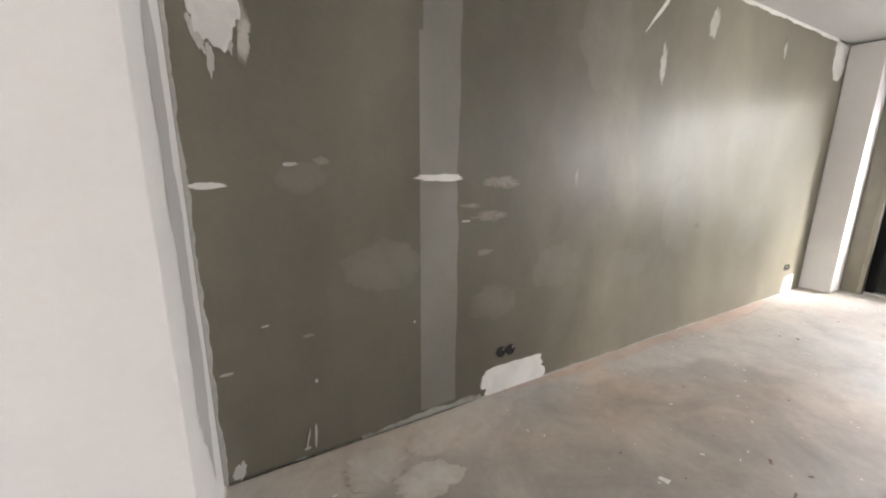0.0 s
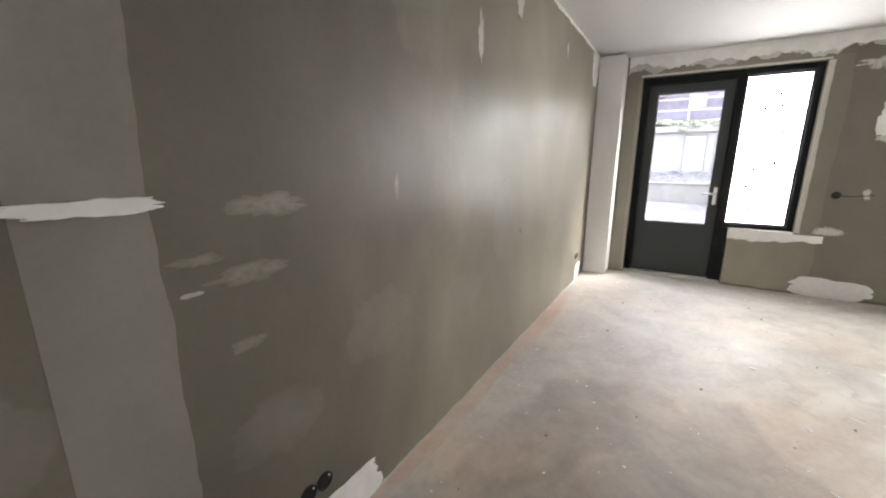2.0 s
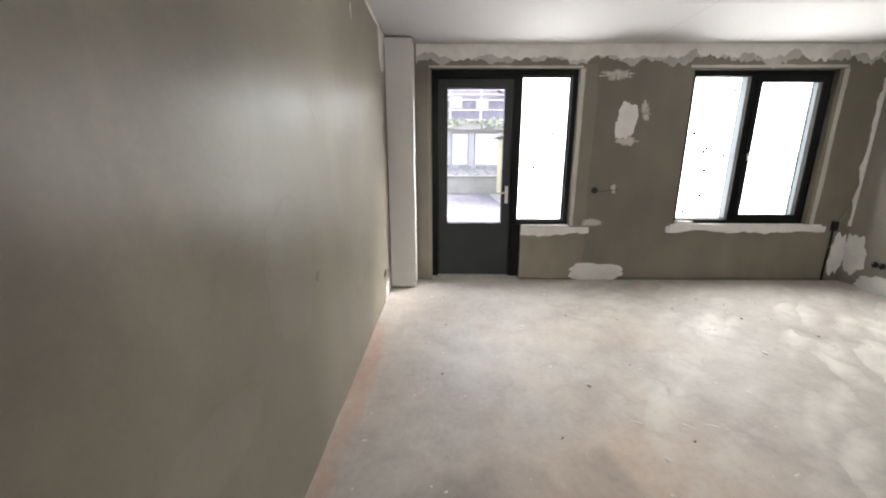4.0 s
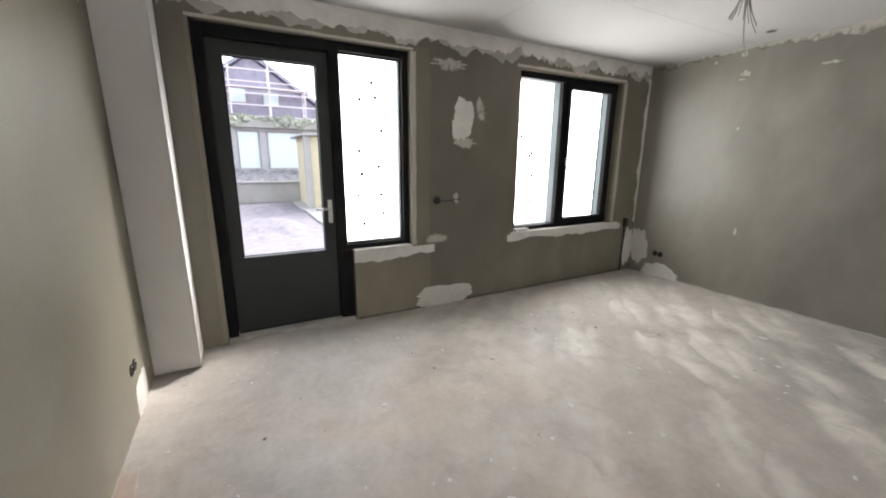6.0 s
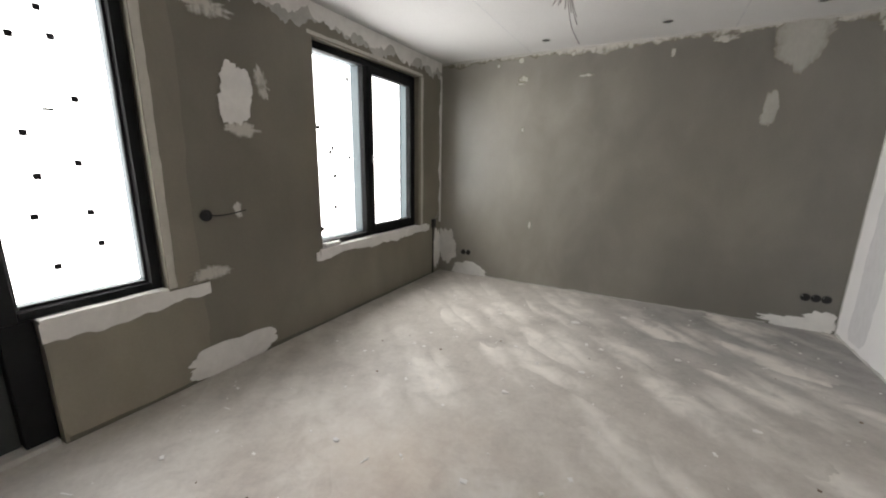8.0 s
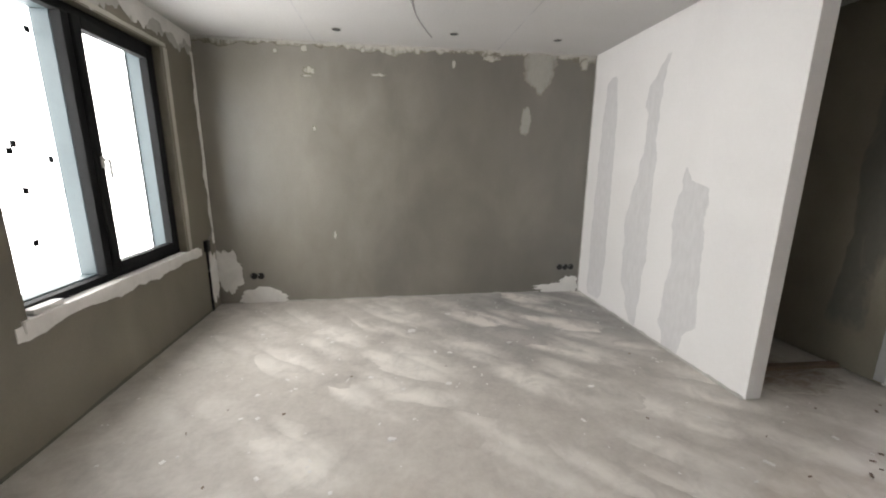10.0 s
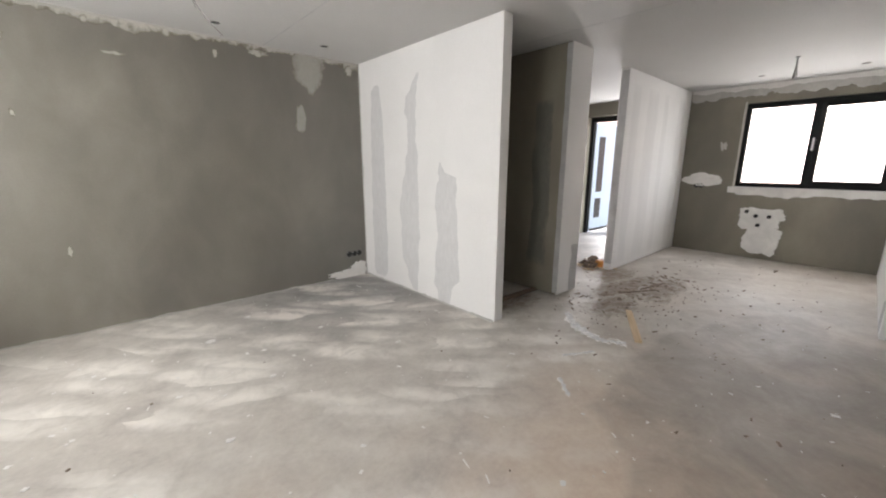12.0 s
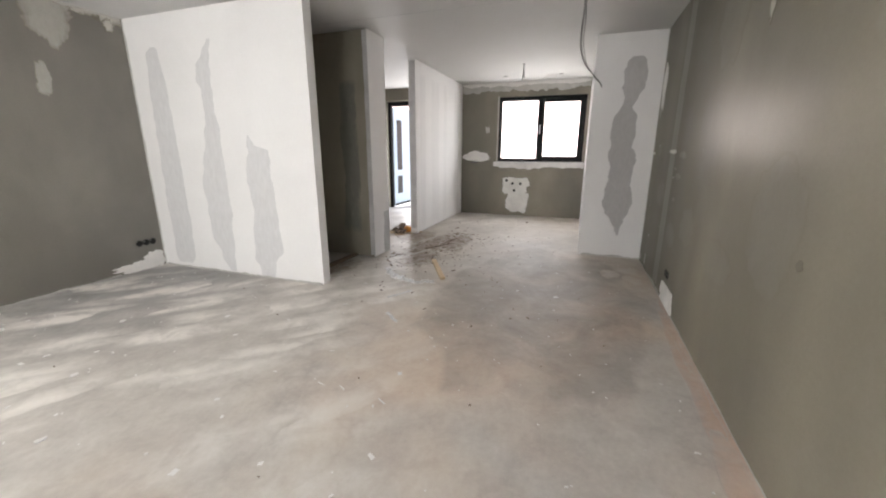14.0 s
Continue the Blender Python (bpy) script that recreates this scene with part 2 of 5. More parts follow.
WHITE_GYPSUM = chalky("white_gypsum", (0.78, 0.765, 0.74), 0.06, 0.75, 6, 0.5)
DULL_GYPSUM = chalky("dull_gypsum", (0.50, 0.49, 0.46), 0.12, 0.75, 4, 0.5)
REVEAL = chalky("reveal_plaster", (0.55, 0.53, 0.47), 0.06, 0.75)
CEILING = chalky("white_ceiling_board", (0.57, 0.563, 0.55), 0.025, 0.75, 1.2, 0.12)
BAND = grey_plaster("light_grey_channel_plaster", 1.26, (1, 1, 0.7), 0.86)
DARK_PLASTER = grey_plaster("dark_grey_plaster", 0.62)
SCREED = screed()
SMEAR = feathered(grey_plaster("thin_white_smear"), (0.60, 0.58, 0.53), 0.50, 12, (1, 1, 0.5), 0.18, 0.85)
SOFT_GYPSUM = feathered(grey_plaster("thin_grey_gypsum"), (0.43, 0.42, 0.385), 0.30, 7, (1, 1, 0.6), 0.3, 0.85)
FAINT_FILLER = feathered(white_board("faint_filler"), (0.52, 0.515, 0.51), 0.45, 4, (1, 1, 0.2), 0.45, 0.28)
SOFT_FILLER = feathered(white_board("grey_filler_feathered"), (0.61, 0.605, 0.605), 0.20, 9, (1, 1, 0.35), 0.16, 0.95)
FAINT_SMEAR = feathered(grey_plaster("faint_grey_smear"), (0.34, 0.32, 0.275), 0.68, 22, (1, 1, 1.6), 0.2, 0.45)
SOFT_CLOUD = feathered(grey_plaster("pale_plaster_cloud", 1.0, sheen=0.04, polish=0.30, lit_ramp=(1.3, 3.6, 0.80, 1.36)), (0.30, 0.285, 0.25), 0.45, 3.5, (1, 1, 0.7), 0.45, 0.4)
DARK_FILLER = feathered(white_board("damp_grey_filler"), (0.455, 0.445, 0.44), 0.20, 10, (1, 1, 0.5), 0.14, 0.95)
DARK_STREAK = feathered(grey_plaster("soft_dark_streak", 1.22), (0.16, 0.152, 0.135), 0.40, 8, (1, 1, 0.4), 0.25, 0.9)
LIGHT_PLASTER = grey_plaster("lighter_grey_plaster", 1.22)
ANTHRACITE = lacquer("anthracite_lacquer", (0.010, 0.0105, 0.011), 0.6)
ANTHRACITE.node_tree.nodes["Principled BSDF"].inputs["Specular IOR Level"].default_value = 0.12
DOOR_GREEN = lacquer("dark_green_grey_lacquer", (0.014, 0.018, 0.018), 0.5)
GLASS = glass_of("clear_glass")
BLACK = material("black_plastic", (0.008, 0.008, 0.008), 0.45)
STEEL = material("satin_aluminium", (0.74, 0.74, 0.73), 0.42, 0.25)
FILM = chalky("white_protective_film", (0.85, 0.87, 0.88), 0.03, 0.5, 2)
PALE_TEAL = chalky("pale_blue_outer_lacquer", (0.095, 0.125, 0.135), 0.05, 0.5, 3)
GREY_CABLE = material("grey_cable_sheath", (0.34, 0.33, 0.32), 0.5)
PINE = wood("pale_pine", (0.72, 0.57, 0.38), (0.56, 0.42, 0.26))
BROWN_WOOD = wood("dirty_brown_wood", (0.24, 0.175, 0.125), (0.11, 0.08, 0.06))


# ---------------------------------------------------------------- builders
def mesh_of(name, bm, mat, smooth=False):
    bmesh.ops.recalc_face_normals(bm, faces=bm.faces[:])
    data = bpy.data.meshes.new(name)
    bm.to_mesh(data)
    bm.free()
    data.materials.append(mat)
    if smooth:
        data.polygons.foreach_set("use_smooth", [True] * len(data.polygons))
    return data


def part(name, bm, mat, parent=None, label="", smooth=False):
    ob = new(name, mesh_of(name, bm, mat, smooth))
    ob.parent = parent
    if parent is not None and parent.type == "EMPTY":
        ob.matrix_parent_inverse = parent.matrix_basis.inverted()
    return tagged(ob, label)


def structure(name, bm, mat, label, category="wall", smooth=False):
    return tagged(part(name, bm, mat, None, "", smooth), label, category, "", "structure")


def empty(name, place=(0, 0, 0)):
    ob = new(name)
    ob.location = place
    ob.empty_display_size = 0.1
    return ob


def box(bm, lo, hi, bevel=0.0):
    m = Matrix.Translation([(a + b) / 2 for a, b in zip(lo, hi)]) @ Matrix.Diagonal((*[b - a for a, b in zip(lo, hi)], 1))
    made = bmesh.ops.create_cube(bm, size=1, matrix=m)
    if bevel:
        edges = {e for v in made["verts"] for e in v.link_edges}
        bmesh.ops.bevel(bm, geom=list(edges), offset=bevel, segments=2, profile=0.5, affect="EDGES")
    return bm


def boxed(lo, hi, bevel=0.0):
    return box(bmesh.new(), lo, hi, bevel)


def turned(bm, m):
    bmesh.ops.transform(bm, matrix=m, verts=bm.verts)
    return bm


def disc(bm, centre, radius, depth, axis, n=24, inner=0.0):
    """A disc or a ring of some depth whose axis runs along x, y or z."""
    turn = {"x": pose(0, 0, 0, 0, 90), "y": pose(0, 0, 0, 90), "z": Matrix()}[axis]
    m = Matrix.Translation(centre) @ turn
    loops = []
    for z in (-depth / 2, depth / 2):
        for r in ((radius, inner) if inner else (radius,)):
            loops.append([bm.verts.new(m @ Vector((r * math.cos(a), r * math.sin(a), z))) for a in (2 * math.pi * i / n for i in range(n))])
    if inner:
        order = [0, 1, 3, 2, 0]
        for a, b in zip(order, order[1:]):
            for i in range(n):
                bm.faces.new((loops[a][i], loops[a][(i + 1) % n], loops[b][(i + 1) % n], loops[b][i]))
    else:
        bm.faces.new(loops[0])
        bm.faces.new(loops[1])
        for i in range(n):
            bm.faces.new((loops[0][i], loops[0][(i + 1) % n], loops[1][(i + 1) % n], loops[1][i]))
    return bm


def tube(points, radius, n=8):
    """A round cord along a smooth line through some points."""
    pts = [Vector(p) for p in points]
    line = []
    for i in range(len(pts) - 1):
        p0, p1, p2, p3 = pts[max(i - 1, 0)], pts[i], pts[i + 1], pts[min(i + 2, len(pts) - 1)]
        for k in range(8):
            t = k / 8
            line.append(0.5 * (2 * p1 + (p2 - p0) * t + (2 * p0 - 5 * p1 + 4 * p2 - p3) * t * t + (3 * p1 - p0 - 3 * p2 + p3) * t ** 3))
    line.append(pts[-1])
    bm, rings = bmesh.new(), []
    for i, p in enumerate(line):
        d = (line[min(i + 1, len(line) - 1)] - line[max(i - 1, 0)]).normalized()
        q = d.to_track_quat("Z", "Y").to_matrix()
        rings.append([bm.verts.new(p + q @ Vector((radius * math.cos(a), radius * math.sin(a), 0))) for a in (2 * math.pi * j / n for j in range(n))])
    for a, b in zip(rings, rings[1:]):
        for j in range(n):
            bm.faces.new((a[j], a[(j + 1) % n], b[(j + 1) % n], b[j]))
    bm.faces.new(rings[0])
    bm.faces.new(rings[-1])
    return bm


def wall_mesh(axis, near, far, u, z, holes=()):
    """A wall between two planes across x or y, with rectangular openings (u0, u1, z0, z1)."""
    us = sorted({u[0], u[1], *[h[0] for h in holes], *[h[1] for h in holes]})
    zs = sorted({z[0], z[1], *[h[2] for h in holes], *[h[3] for h in holes]})

    def solid(i, j):
        if not (0 <= i < len(us) - 1 and 0 <= j < len(zs) - 1):
            return False
        cu, cz = (us[i] + us[i + 1]) / 2, (zs[j] + zs[j + 1]) / 2
        return not any(h[0] < cu < h[1] and h[2] < cz < h[3] for h in holes)

    bm, made = bmesh.new(), {}

    def vert(d, a, b):
        key = (d, a, b)
        if key not in made:
            made[key] = bm.verts.new((d, us[a], zs[b]) if axis == "x" else (us[a], d, zs[b]))
        return made[key]

    for i in range(len(us) - 1):
        for j in range(len(zs) - 1):
            if not solid(i, j):
                continue
            for d in (near, far):
                bm.faces.new([vert(d, i, j), vert(d, i + 1, j), vert(d, i + 1, j + 1), vert(d, i, j + 1)])
            for di, dj, a, b in ((-1, 0, (i, j), (i, j + 1)), (1, 0, (i + 1, j), (i + 1, j + 1)), (0, -1, (i, j), (i + 1, j)), (0, 1, (i, j + 1), (i + 1, j + 1))):
                if not solid(i + di, j + dj):
                    bm.faces.new([vert(near, *a), vert(near, *b), vert(far, *b), vert(far, *a)])
    return bm


# planes of the walls: (axis, place, side that faces the room)
NORTH, EAST, SOUTH = ("y", 1.79, -1), ("x", 6.155, -1), ("y", -3.55, 1)
PARTITION, KITCHEN_END, PIER, KITCHEN_SIDE, PIER_SIDE = ("x", 2.17, 1), ("x", -2.81, 1), ("x", 0.01, 1), ("y", -1.40, 1), ("y", 1.06, -1)


def on_wall(plane, u, v, d):
    axis, at, side = plane
    if axis == "z":
        return Vector((u, v, at + side * d))
    return Vector((at + side * d, u, v)) if axis == "x" else Vector((u, at + side * d, v))


def prism(plane, outline, middle, thick):
    """A flat lump on a wall: a ragged outline round its middle, pressed thin at the rim."""
    bm = bmesh.new()
    fade = bm.verts.layers.float.new("fade")
    mu, mv = middle
    rings = []
    for reach, d, f in ((1.0, -0.002, 0.0), (1.0, thick * 0.6, 0.0), (0.93, thick, 0.28), (0.7, thick, 0.72), (0.4, thick, 0.95)):
        rings.append([bm.verts.new(on_wall(plane, mu + (u - mu) * reach, mv + (v - mv) * reach, d)) for u, v in outline])
        for vert in rings[-1]:
            vert[fade] = f
    peak = bm.verts.new(on_wall(plane, mu, mv, thick * 1.02))
    peak[fade] = 1.0
    n = len(outline)
    for i in range(n):
        j = (i + 1) % n
        for a, b in zip(rings, rings[1:]):
            bm.faces.new((a[i], a[j], b[j], b[i]))
        bm.faces.new((rings[-1][i], rings[-1][j], peak))
    return bm


def rough_line(x, seed, wave):
    return sum(noise.noise((x * f / wave, seed * 7.31, f)) / f ** 0.55 for f in (1, 2.3, 5.1, 11.0))


def patch(wall, plane, mat, u, v, w, h, seed, ragged=0.18, square=3.5, thick=0.003, slant=0.0, taper=0.0, name="plaster_patch", label=""):
    """A patch of plaster about w wide and h high, its rim ragged; slant leans it, taper narrows it upwards."""
    n, out = 72, []
    for i in range(n):
        a = 2 * math.pi * i / n
        c, s = math.cos(a), math.sin(a)
        r = (abs(c) ** square + abs(s) ** square) ** (-1 / square)
        r *= 1 + ragged * rough_line(i / n * 9.0 if i < n / 2 else (n - i) / n * 9.0 + 40, seed, 1.0)
        y = r * s
        out.append((u + w / 2 * r * c * (1 - taper * y) + slant * y * h / 2, v + h / 2 * y))
    return part(name, prism(plane, out, (u, v), thick), mat, wall, label)


def edge_strip(wall, plane, mat, u0, u1, v, depth, seed, wave=0.25, ragged=0.6, thick=0.003, upright=False, name="plaster_edge", label=""):
    """A strip along a straight edge at v, reaching about depth away from it with a torn rim; upright swaps the two."""
    n = max(12, int(abs(u1 - u0) / 0.018))
    line = [u0 + (u1 - u0) * i / n for i in range(n + 1)]
    rim = [v + depth * max(0.08, 1 + ragged * rough_line(x, seed, wave)) for x in line]
    bm, rows = bmesh.new(), []
    fade = bm.verts.layers.float.new("fade")
    for x, r in zip(line, rim):
        points = ((x, v, -0.002), (x, v, thick), (x, v + (r - v) * 0.85, thick), (x, r, thick * 0.5), (x, r, -0.002))
        rows.append([bm.verts.new(on_wall(plane, *((b, a) if upright else (a, b)), d)) for a, b, d in points])
        for vert, f in zip(rows[-1], (1.0, 1.0, 0.35, 0.0, 0.0)):
            vert[fade] = f
    for a, b in zip(rows, rows[1:]):
        for k in range(4):
            bm.faces.new((a[k], b[k], b[k + 1], a[k + 1]))
    for row in (rows[0], rows[-1]):
        bm.faces.new(row)
    return part(name, bm, mat, wall, label)


def stripe(wall, plane, mat, v0, v1, u, width, seed, wave=0.6, ragged=0.25, thick=0.0015, sway=0.0, name="filler_stripe"):
    """An upright stripe of filler, feathered along both sides and at its ends."""
    n = max(14, int((v1 - v0) / 0.02))
    bm, rows = bmesh.new(), []
    fade = bm.verts.layers.float.new("fade")
    for i in range(n + 1):
        v = v0 + (v1 - v0) * i / n
        end = min(1.0, i / n / 0.06 + 0.02, (1 - i / n) / 0.06 + 0.02)
        left = width / 2 * (1 + ragged * rough_line(v, seed, wave))
        right = width / 2 * (1 + ragged * rough_line(v, seed + 3.7, wave))
        mid = u + sway * rough_line(v, seed + 9.1, wave * 2)
        row = []
        for f, a in ((0.0, -1.0), (0.55, -0.86), (1.0, -0.6), (1.0, 0.6), (0.55, 0.86), (0.0, 1.0)):
            vert = bm.verts.new(on_wall(plane, mid + a * (left if a < 0 else right), v, thick))
            vert[fade] = f * end
            row.append(vert)
        rows.append(row)
    for a, b in zip(rows, rows[1:]):
        for k in range(5):
            bm.faces.new((a[k], a[k + 1], b[k + 1], b[k]))
    return part(name, bm, mat, wall)


def streak(wall, plane, mat, line, seed, rough=0.018, thick=0.0014, name="filler_stripe"):
    """One upright run of filler: line holds (height, middle, width) from the foot up; its sides are torn finely."""
    v0, v1 = line[0][0], line[-1][0]
    n = int((v1 - v0) / 0.012)
    bm, rows = bmesh.new(), []
    fade = bm.verts.layers.float.new("fade")
    for i in range(n + 1):
        v = v0 + (v1 - v0) * i / n
        k = max(j for j in range(len(line) - 1) if line[j][0] <= v + 1e-6)
        f = (v - line[k][0]) / (line[k + 1][0] - line[k][0])
        f = f * f * (3 - 2 * f)
        mid, half = (line[k][j] + (line[k + 1][j] - line[k][j]) * f for j in (1, 2))
        half /= 2
        end = min(1.0, (v - v0) / 0.04 + 0.05, (v1 - v) / 0.04 + 0.05)
        left = half + rough * rough_line(v, seed, 0.2)
        right = half + rough * rough_line(v, seed + 3.7, 0.2)
        left, right = max(0.012, left), max(0.012, right)
        row = []
        for g, a in ((0.0, -1.0), (0.6, -0.88), (1.0, -0.7), (1.0, 0.7), (0.6, 0.88), (0.0, 1.0)):
            vert = bm.verts.new(on_wall(plane, mid + a * (left if a < 0 else right), v, thick))
            vert[fade] = g * end
            row.append(vert)
        rows.append(row)
    for a, b in zip(rows, rows[1:]):
        for k in range(5):
            bm.faces.new((a[k], a[k + 1], b[k + 1], b[k]))
    return part(name, bm, mat, wall)


# ---------------------------------------------------------------- the shell
H = 2.6
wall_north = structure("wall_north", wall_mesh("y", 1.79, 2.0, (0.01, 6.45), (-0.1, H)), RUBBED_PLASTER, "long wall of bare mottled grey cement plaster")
EAST_HOLES = [(0.295, 1.34, -0.1, 2.365), (-0.262, 0.295, 0.655, 2.365), (-3.02, -1.475, 0.672, 2.355)]
wall_east = structure("wall_east", wall_mesh("x", 6.155, 6.45, (-3.75, 1.79), (-0.1, H), EAST_HOLES), PLASTER, "grey plastered garden wall with door and window openings")
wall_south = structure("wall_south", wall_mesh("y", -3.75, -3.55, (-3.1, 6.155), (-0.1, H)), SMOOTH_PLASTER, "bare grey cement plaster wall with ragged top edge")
wall_west = structure("wall_west", wall_mesh("x", -3.1, -2.81, (-3.55, 1.06), (-0.1, H), [(-0.655, 1.01, 1.095, 2.335), (-3.2, -2.2, -0.1, 2.36)]), PLASTER, "grey plastered street wall with kitchen window and entrance opening")
wall_pier = structure("wall_pier", boxed((-3.1, 1.06, -0.1), (0.01, 2.0, H), 0.004), BOARD, "white plasterboard pier with a grey filler streak")
wall_partition = structure("wall_partition", boxed((2.06, -3.55, 0.012), (2.17, -1.315, H), 0.004), BOARD, "white plasterboard partition wall with grey joint stripes")
wall_cupboard = structure("wall_cupboard", boxed((0.69, -3.55, 0.012), (1.09, -1.335, H), 0.004), BOARD, "white plasterboard wall end beside the dark recess")
wall_kitchen = structure("wall_kitchen", boxed((-2.81, -1.51, 0.012), (-0.38, -1.40, H), 0.004), BOARD, "white plasterboard wall with faint filler stripes")


def floor_mesh():
    bm = bmesh.new()
    nx, ny = 150, 92
    rows = []
    for j in range(ny + 1):
        y = -3.6 + 5.45 * j / ny
        rows.append([bm.verts.new((x, y, 0.003 * noise.noise((x * 1.1, y * 2.4, 0.3)) + 0.002 * noise.noise((x * 3.1 + y, y * 4.2, 5.1)) - 0.002)) for x in (-3.1 + 9.4 * i / nx for i in range(nx + 1))])
    for a, b in zip(rows, rows[1:]):
        for i in range(nx):
            bm.faces.new((a[i], a[i + 1], b[i + 1], b[i]))
    low = [[bm.verts.new((x, y, -0.1)) for x in (-3.1, 6.3)] for y in (-3.6, 1.85)]
    bm.faces.new((low[0][0], low[0][1], low[1][1], low[1][0]))
    return bm


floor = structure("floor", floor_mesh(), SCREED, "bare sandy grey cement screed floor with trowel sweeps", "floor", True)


def ceiling_mesh():
    bm = boxed((-3.1, -3.75, H), (6.45, 2.0, H + 0.2))
    plain = set(bm.faces)
    for x in (1.35, 3.255, 5.05):                      # board joints, a hair proud
        box(bm, (x - 0.006, -3.545, H - 0.0012), (x + 0.006, -0.6 if x > 3 else 0.9, H + 0.01))
    box(bm, (2.2, -0.9 - 0.006, H - 0.0010), (6.15, -0.9 + 0.006, H + 0.01))
    for f in bm.faces:
        f.material_index = 0 if f in plain else 1
    return bm


ceiling = structure("ceiling", ceiling_mesh(), CEILING, "white boarded ceiling with faint joint lines", "ceiling")
ceiling.data.materials.append(FILLER)

casing = structure("pipe_casing", boxed((5.853, 1.517, 0.008), (6.153, 1.788, 2.585), 0.006), BOARD, "white boxed pipe casing in the corner", "casing")
part("corner_bead", boxed((5.849, 1.512, 0.01), (5.861, 1.524, 2.58), 0.002), WHITE_GYPSUM, casing)

# ---------------------------------------------------------------- plaster work on the walls
# north wall
edge_strip(wall_north, NORTH, BAND, 0.05, 1.95, 0.955, 0.215, 3, 0.5, 0.06, 0.0006, True, "channel_plaster", "lighter filled cable channel")
edge_strip(wall_north, NORTH, BAND, 1.95, 2.6, 0.975, 0.2, 5, 0.5, 0.06, 0.0006, True, "channel_plaster", "lighter filled cable channel")
patch(wall_north, NORTH, WHITE_GYPSUM, 1.065, 1.305, 0.245, 0.035, 3, 0.3, 2.5, 0.008)
patch(wall_north, NORTH, WHITE_GYPSUM, 1.60, 0.085, 0.50, 0.19, 8, 0.14, 5, 0.004)
patch(wall_north, NORTH, WHITE_GYPSUM, 5.53, 0.09, 0.27, 0.20, 9, 0.2, 4, 0.004)
patch(wall_north, NORTH, WHITE_GYPSUM, 0.155, 2.0, 0.20, 0.42, 12, 0.3, 2.6, 0.004)
patch(wall_north, NORTH, SMEAR, 0.25, 1.83, 0.05, 0.20, 14, 0.4, 2, 0.002)
patch(wall_north, NORTH, WHITE_GYPSUM, 0.075, 1.285, 0.12, 0.025, 15, 0.3, 2.2, 0.003)
edge_strip(wall_north, NORTH, DULL_GYPSUM, 0.0, 2.6, 0.012, 0.014, 17, 0.12, 0.7, 0.004, True)
edge_strip(wall_north, NORTH, DULL_GYPSUM, 0.05, 5.3, 0.0, 0.008, 18, 0.25, 1.1, 0.003)
edge_strip(wall_north, NORTH, WHITE_GYPSUM, 3.3, 5.85, H, -0.028, 19, 0.3, 0.8, 0.004)
patch(wall_north, NORTH, WHITE_GYPSUM, 5.66, 2.42, 0.30, 0.36, 21, 0.2, 3, 0.004, 0.0, -0.25)
patch(wall_north, NORTH, SMEAR, 2.75, 2.03, 0.07, 0.26, 22, 0.3, 2, 0.002)
patch(wall_north, NORTH, SMEAR, 3.3, 2.36, 0.12, 0.22, 23, 0.4, 2, 0.002, 0.25)
patch(wall_north, NORTH, WHITE_GYPSUM, 2.72, 2.40, 0.035, 0.34, 24, 0.3, 2.2, 0.003, 0.9)
patch(wall_north, NORTH, SMEAR, 4.45, 2.36, 0.07, 0.16, 25, 0.3, 2, 0.002)
for i, (u, v, w, h, lean) in enumerate([(0.40, 0.105, 0.012, 0.13, 0.06), (0.365, 0.10, 0.010, 0.11, 0.22), (0.36, 0.055, 0.03, 0.012, 0.0), (0.20, 1.80, 0.022, 0.10, -0.2), (0.14, 1.72, 0.022, 0.11, 0.0), (0.105, 1.80, 0.03, 0.12, -0.3), (0.23, 0.70, 0.03, 0.010, 0.9), (0.075, 0.05, 0.05, 0.09, 0.2), (0.42, 0.39, 0.012, 0.02, 0.0), (0.92, 0.58, 0.010, 0.012, 0.0), (0.07, 0.52, 0.05, 0.012, 0.0), (0.375, 1.365, 0.06, 0.014, 0.3), (1.22, 1.08, 0.05, 0.012, 0.0)]):
    patch(wall_north, NORTH, DULL_GYPSUM, u, v, w, h, 300 + i, 0.35, 2, 0.003, lean, name="plaster_splash")
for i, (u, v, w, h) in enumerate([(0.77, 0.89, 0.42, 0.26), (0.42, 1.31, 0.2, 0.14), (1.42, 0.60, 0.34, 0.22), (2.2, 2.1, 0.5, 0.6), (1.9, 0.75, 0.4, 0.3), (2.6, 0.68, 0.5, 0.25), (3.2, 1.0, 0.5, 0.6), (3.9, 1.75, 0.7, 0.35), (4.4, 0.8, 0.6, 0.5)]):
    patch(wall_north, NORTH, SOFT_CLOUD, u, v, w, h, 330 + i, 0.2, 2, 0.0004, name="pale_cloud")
patch(wall_north, NORTH, PLASTER, 3.47, 0.90, 0.05, 0.045, 351, 0.35, 2, 0.002, name="dark_spot")
edge_strip(wall_north, NORTH, SOFT_GYPSUM, 0.62, 1.35, 0.0, 0.035, 352, 0.18, 0.8, 0.003, name="crumbly_foot")
edge_strip(wall_north, NORTH, DARK_PLASTER, 0.02, 0.62, 0.0, 0.014, 353, 0.12, 0.9, 0.003, name="dark_edge")
for i, (u, v, w, h) in enumerate([(1.45, 1.28, 0.22, 0.07), (1.25, 1.16, 0.12, 0.03), (1.38, 1.10, 0.2, 0.06), (0.5, 1.38, 0.07, 0.03), (2.02, 1.30, 0.03, 0.1), (0.4, 0.62, 0.05, 0.02), (1.35, 0.9, 0.1, 0.04)]):
    patch(wall_north, NORTH, FAINT_SMEAR, u, v, w, h, 30 + i, 0.4, 2, 0.0006)

